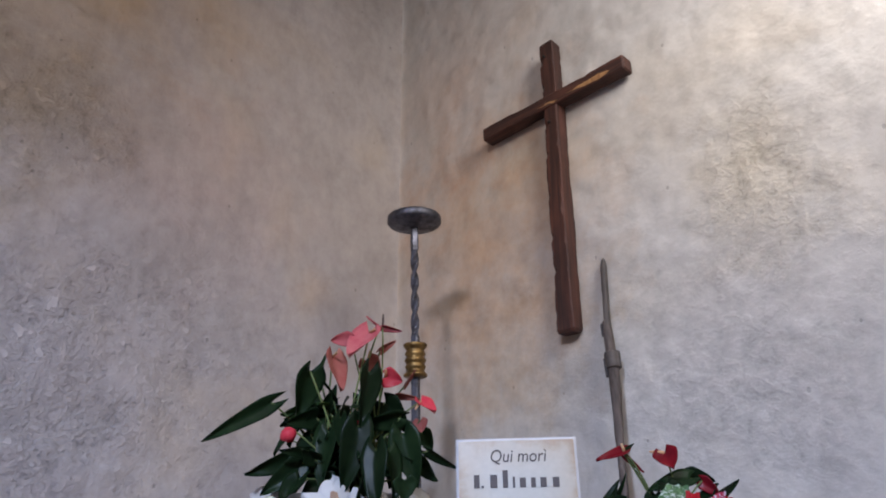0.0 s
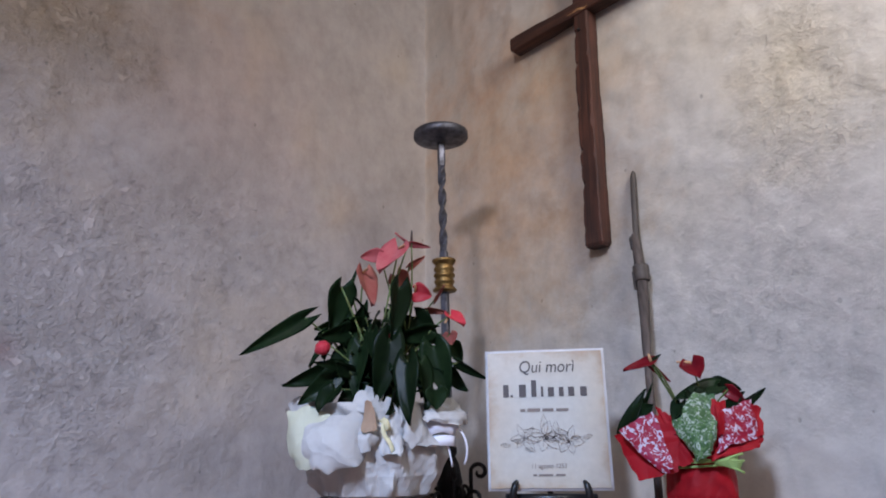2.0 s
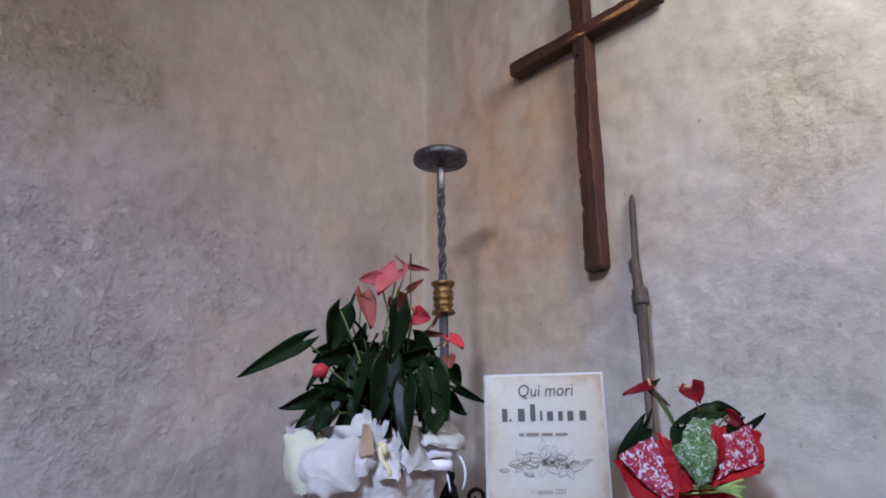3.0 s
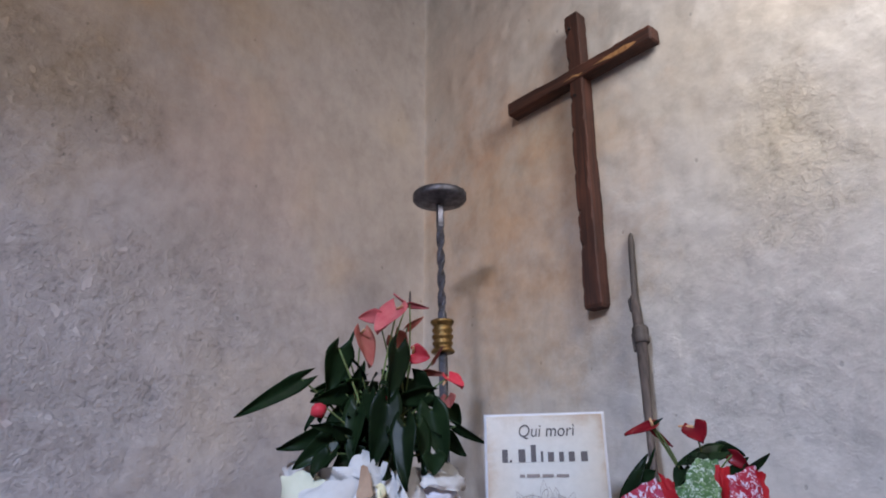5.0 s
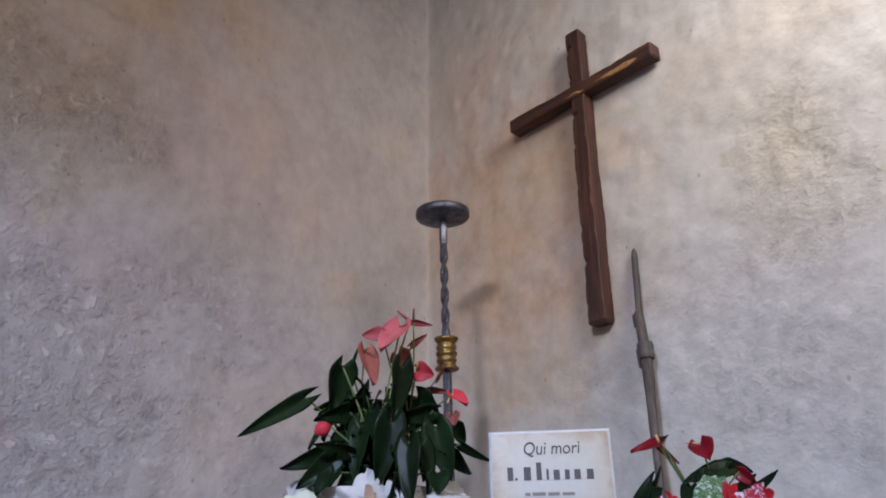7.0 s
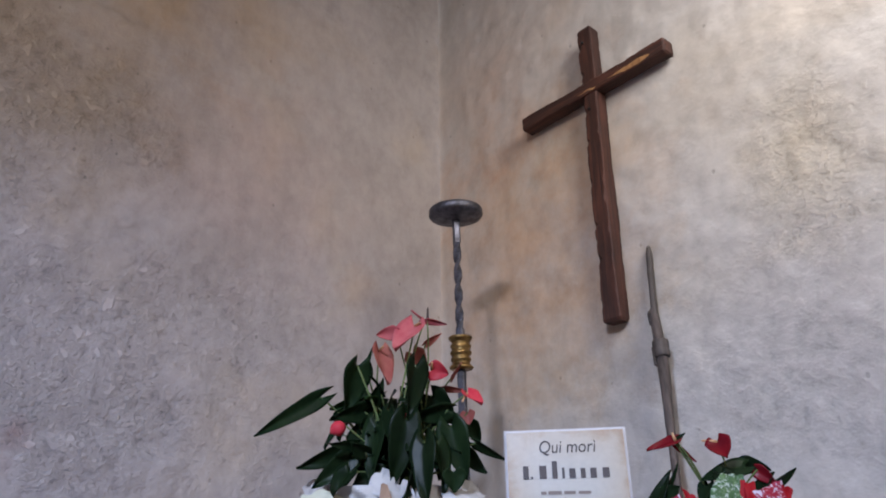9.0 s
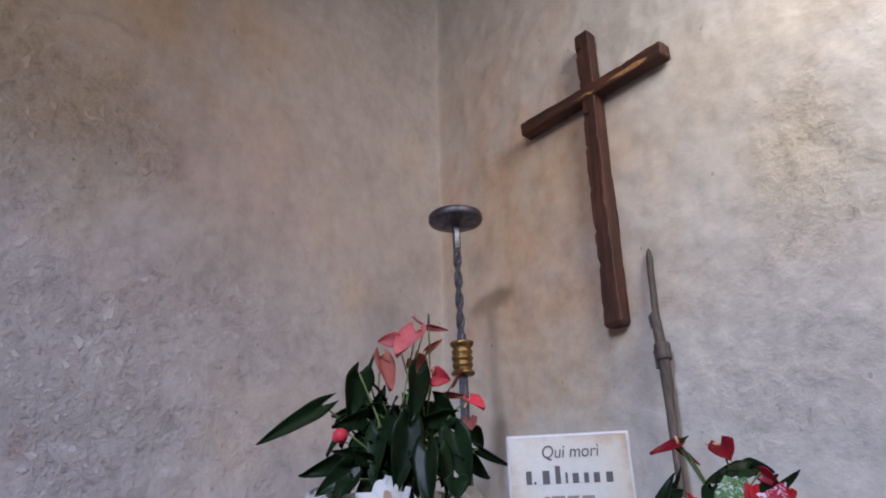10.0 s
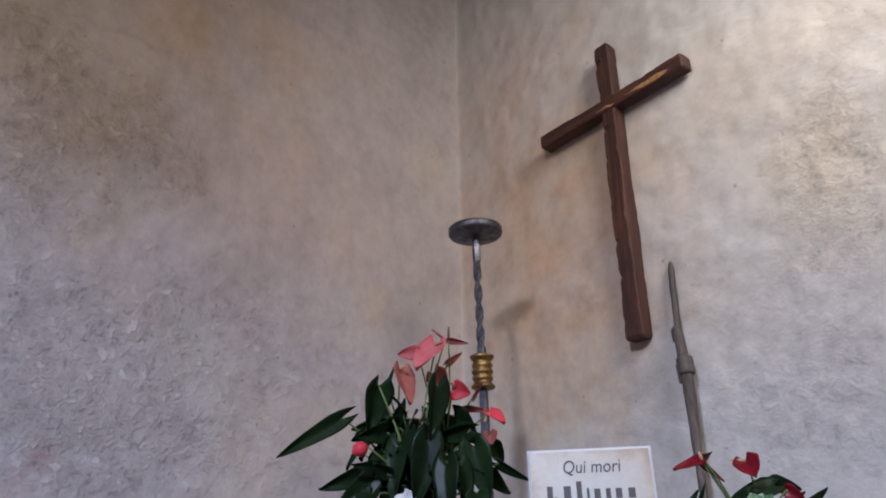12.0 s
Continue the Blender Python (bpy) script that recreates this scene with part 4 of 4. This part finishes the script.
for i in range(44):
    a = rnd.uniform(0, 6.283)
    r, h = rnd.uniform(0.05, 0.145), rnd.uniform(0.22, 0.42)
    r = min(r, 0.15 - 0.9 * max(0.0, h - 0.30))
    base = Vector((r * math.cos(a), r * math.sin(a) * 0.9, h))
    out = Vector((math.cos(a) + rnd.uniform(-0.8, 0.8), math.sin(a) + rnd.uniform(-0.8, 0.8), rnd.uniform(-1.1, 0.9))).normalized() * rnd.uniform(0.035, 0.075)
    part("leaf", blade(base, base + out, rnd.uniform(0.020, 0.044), rnd.uniform(-85, 85), 0.25, 0.22, 0.16, 0.6, 300 + i), LEAF_LIT if i % 11 == 5 else LEAF, plant, "", True)
    stalk(plant, foot_of(), base, 0.0017)
SP_MATS = [CORAL, CORAL, CORAL, CORAL, FADED, FADED, SCARLET, SCARLET, FADED, FADED, FADED]
SP_TURN = [34, -30, 72, 70, 60, -35, 35, -25, 30, 72, 65]
SP_DIX = [(0.012, -0.03, 0.0), None, (0.001, 0.0, 0.034), None, None, (0.01, -0.028, 0.004), (0.0, -0.02, 0.012), (-0.014, -0.02, -0.022), None, None, None]
for i, row in enumerate(SPATHES):
    r = (*low(row[:3]), *low(row[3:6]), row[6])
    flower(plant, r, SP_MATS[i], SP_TURN[i], SP_DIX[i], 80 + i * 2.3, foot_of())
bm = bmesh.new()
tube(bm, [(-0.104, -0.12, 0.322), (-0.111, -0.122, 0.319), (-0.119, -0.125, 0.315), (-0.127, -0.126, 0.311), (-0.134, -0.126, 0.306)], [0.006, 0.014, 0.017, 0.013, 0.003], 12)
part("bud", bm, SCARLET, plant, "closed red flower bud", True)
stalk(plant, foot_of(), (-0.104, -0.12, 0.322), 0.0021)
flower(plant, (0.045, 0.0, 0.505, 0.075, -0.01, 0.455, 0.055), FADED, 25, (0.004, -0.02, 0.02), 130, foot_of())
flower(plant, (0.02, -0.09, 0.345, 0.055, -0.10, 0.335, 0.02), CRIMSON, 60, None, 140, foot_of())

# -- the red anthurium in red floral paper
RED_LEAVES = [
    (-0.141, -0.040, 0.312, -0.097, -0.040, 0.401, 0.037),
    (-0.115, -0.030, 0.345, -0.081, -0.050, 0.367, 0.042),
    (0.042, 0.000, 0.402, -0.038, -0.040, 0.382, 0.046),
    (0.037, 0.020, 0.410, 0.088, 0.020, 0.395, 0.035),
    (0.088, 0.000, 0.366, 0.132, 0.000, 0.394, 0.025),
    (-0.028, -0.020, 0.372, -0.046, -0.040, 0.336, 0.037),
    (-0.125, 0.000, 0.330, -0.074, 0.000, 0.410, 0.020),
    (-0.005, -0.030, 0.389, 0.018, -0.050, 0.361, 0.050),
    (-0.080, -0.030, 0.452, -0.058, -0.030, 0.468, 0.012),
    (-0.118, -0.010, 0.345, -0.100, -0.020, 0.388, 0.024),
]
RED_SPATHES = [
    (-0.078, -0.030, 0.453, -0.131, -0.050, 0.430, 0.032),
    (-0.077, -0.020, 0.445, -0.042, -0.020, 0.415, 0.017),
    (-0.002, -0.030, 0.448, 0.013, -0.050, 0.412, 0.052),
    (0.062, 0.000, 0.395, 0.094, -0.010, 0.367, 0.030),
]
red = empty("potted_anthurium", pose(1.123, -0.229, 0.0, 0, 0, 29.6), "red anthurium in red and white floral wrapping with green raffia", "potted plant")
part("wrapping", wrapped_pot([(0.050, 0.002), (0.058, 0.06), (0.064, 0.14), (0.066, 0.20), (0.058, 0.245), (0.054, 0.262), (0.066, 0.285), (0.085, 0.31)], 0.009, 4.0), RED_FOIL, red, "red paper gathered round the pot")
bm = bmesh.new()
lathe(bm, [(0.040, 0.24), (0.045, 0.272), (0.02, 0.276)], 24)
part("soil", bm, SOIL, red, "", True)
RED_FLAPS = [
    (((-0.118, -0.058, 0.222), (-0.045, -0.07, 0.240), (-0.030, -0.060, 0.335), (-0.160, -0.050, 0.312)), 0.010, 0.010, 1.1, RED_FOIL, "red paper flap"),
    (((-0.064, -0.086, 0.236), (-0.050, -0.086, 0.248), (-0.078, -0.078, 0.354), (-0.148, -0.070, 0.318)), 0.006, 0.006, 2.2, RED_FLORAL, "red and white floral paper flap"),
    (((-0.045, -0.066, 0.248), (-0.012, -0.072, 0.258), (-0.048, -0.056, 0.34), (-0.078, -0.052, 0.366)), 0.006, 0.008, 3.4, RED_FOIL, "red paper flap"),
    (((-0.006, -0.098, 0.258), (0.022, -0.092, 0.278), (0.036, -0.075, 0.334), (-0.052, -0.085, 0.340)), 0.024, 0.008, 4.5, GREEN_FLORAL, "green and white floral paper"),
    (((-0.040, -0.074, 0.330), (0.036, -0.066, 0.330), (0.032, -0.04, 0.384), (-0.006, -0.04, 0.388)), 0.012, 0.010, 5.5, GREEN_FLORAL, "green and white floral paper"),
    (((0.012, -0.074, 0.260), (0.105, -0.05, 0.284), (0.118, -0.03, 0.318), (0.034, -0.058, 0.304)), 0.010, 0.008, 6.6, RED_FOIL, "red paper flap"),
    (((0.026, -0.082, 0.276), (0.108, -0.052, 0.306), (0.098, -0.030, 0.376), (0.040, -0.055, 0.350)), 0.010, 0.010, 7.7, RED_FLORAL, "red and white floral paper flap"),
    (((0.030, -0.084, 0.300), (0.044, -0.080, 0.312), (0.054, -0.04, 0.372), (0.026, -0.050, 0.376)), 0.005, 0.007, 8.8, RED_FOIL, "red paper flap"),
    (((0.092, -0.04, 0.300), (0.116, -0.03, 0.305), (0.112, -0.02, 0.362), (0.096, -0.02, 0.368)), 0.005, 0.007, 12.8, RED_FOIL, "red paper flap"),
    (((0.06, 0.02, 0.27), (-0.06, 0.03, 0.27), (-0.11, 0.07, 0.35), (0.10, 0.07, 0.35)), 0.01, 0.012, 9.9, RED_FOIL, "red paper flap"),
]
for corners, bulge, crumple, seed, mat, label in RED_FLAPS:
    part("paper_flap", sheet(corners, bulge * 0.8, crumple * 0.95, seed, 0.006, 0.03), mat, red, label)
for k in range(9):
    a = -0.55 + 0.14 * k
    part("raffia_strand", ribbon(bez((0.022, -0.078, 0.258), (0.045, -0.095, 0.262 + 0.012 * a), (0.062 + 0.012 * rnd.random(), -0.085, 0.258 + 0.030 * a), 5), 0.004), RAFFIA, red, "green raffia strand", True)
for k in range(3):
    ring = [(0.061 * math.cos(t), 0.061 * math.sin(t) - 0.012, 0.252 + 0.004 * k + 0.004 * math.cos(t + k)) for t in (2 * math.pi * i / 30 for i in range(31))]
    bm = bmesh.new()
    tube(bm, ring, 0.0022, 5)
    part("raffia_tie", bm, RAFFIA, red, "green raffia tie", True)


def red_foot():
    return (rnd.uniform(-0.02, 0.02), rnd.uniform(-0.02, 0.02), 0.275)


for i, row in enumerate(RED_LEAVES):
    turn = 60 if i in (4, 6) else rnd.uniform(-30, 30)
    part("leaf", blade(row[:3], row[3:6], row[6], turn, 0.18, 0.12, 0.08, 0.6, 200 + i), LEAF, red, "", True)
    stalk(red, red_foot(), row[:3], 0.0016, None, "stalk", 0.01)
for i, row in enumerate(RED_SPATHES):
    flower(red, row, CRIMSON, (30, 65, 8, 35)[i], ((-0.004, 0.0, 0.016), None, (-0.028, -0.004, 0.002), None)[i], 230 + i, red_foot())
for i in range(5):
    p = Vector((rnd.uniform(-0.06, 0.06), rnd.uniform(-0.01, 0.03), rnd.uniform(0.32, 0.36)))
    part("leaf", blade(p, p + Vector((rnd.uniform(-0.04, 0.04), -0.01, rnd.uniform(0.0, 0.04))), 0.035, rnd.uniform(-40, 40), 0.2, 0.12, 0.05, 0.6, 260 + i), LEAF, red, "", True)
    stalk(red, red_foot(), p, 0.0016, None, "stalk", 0.01)
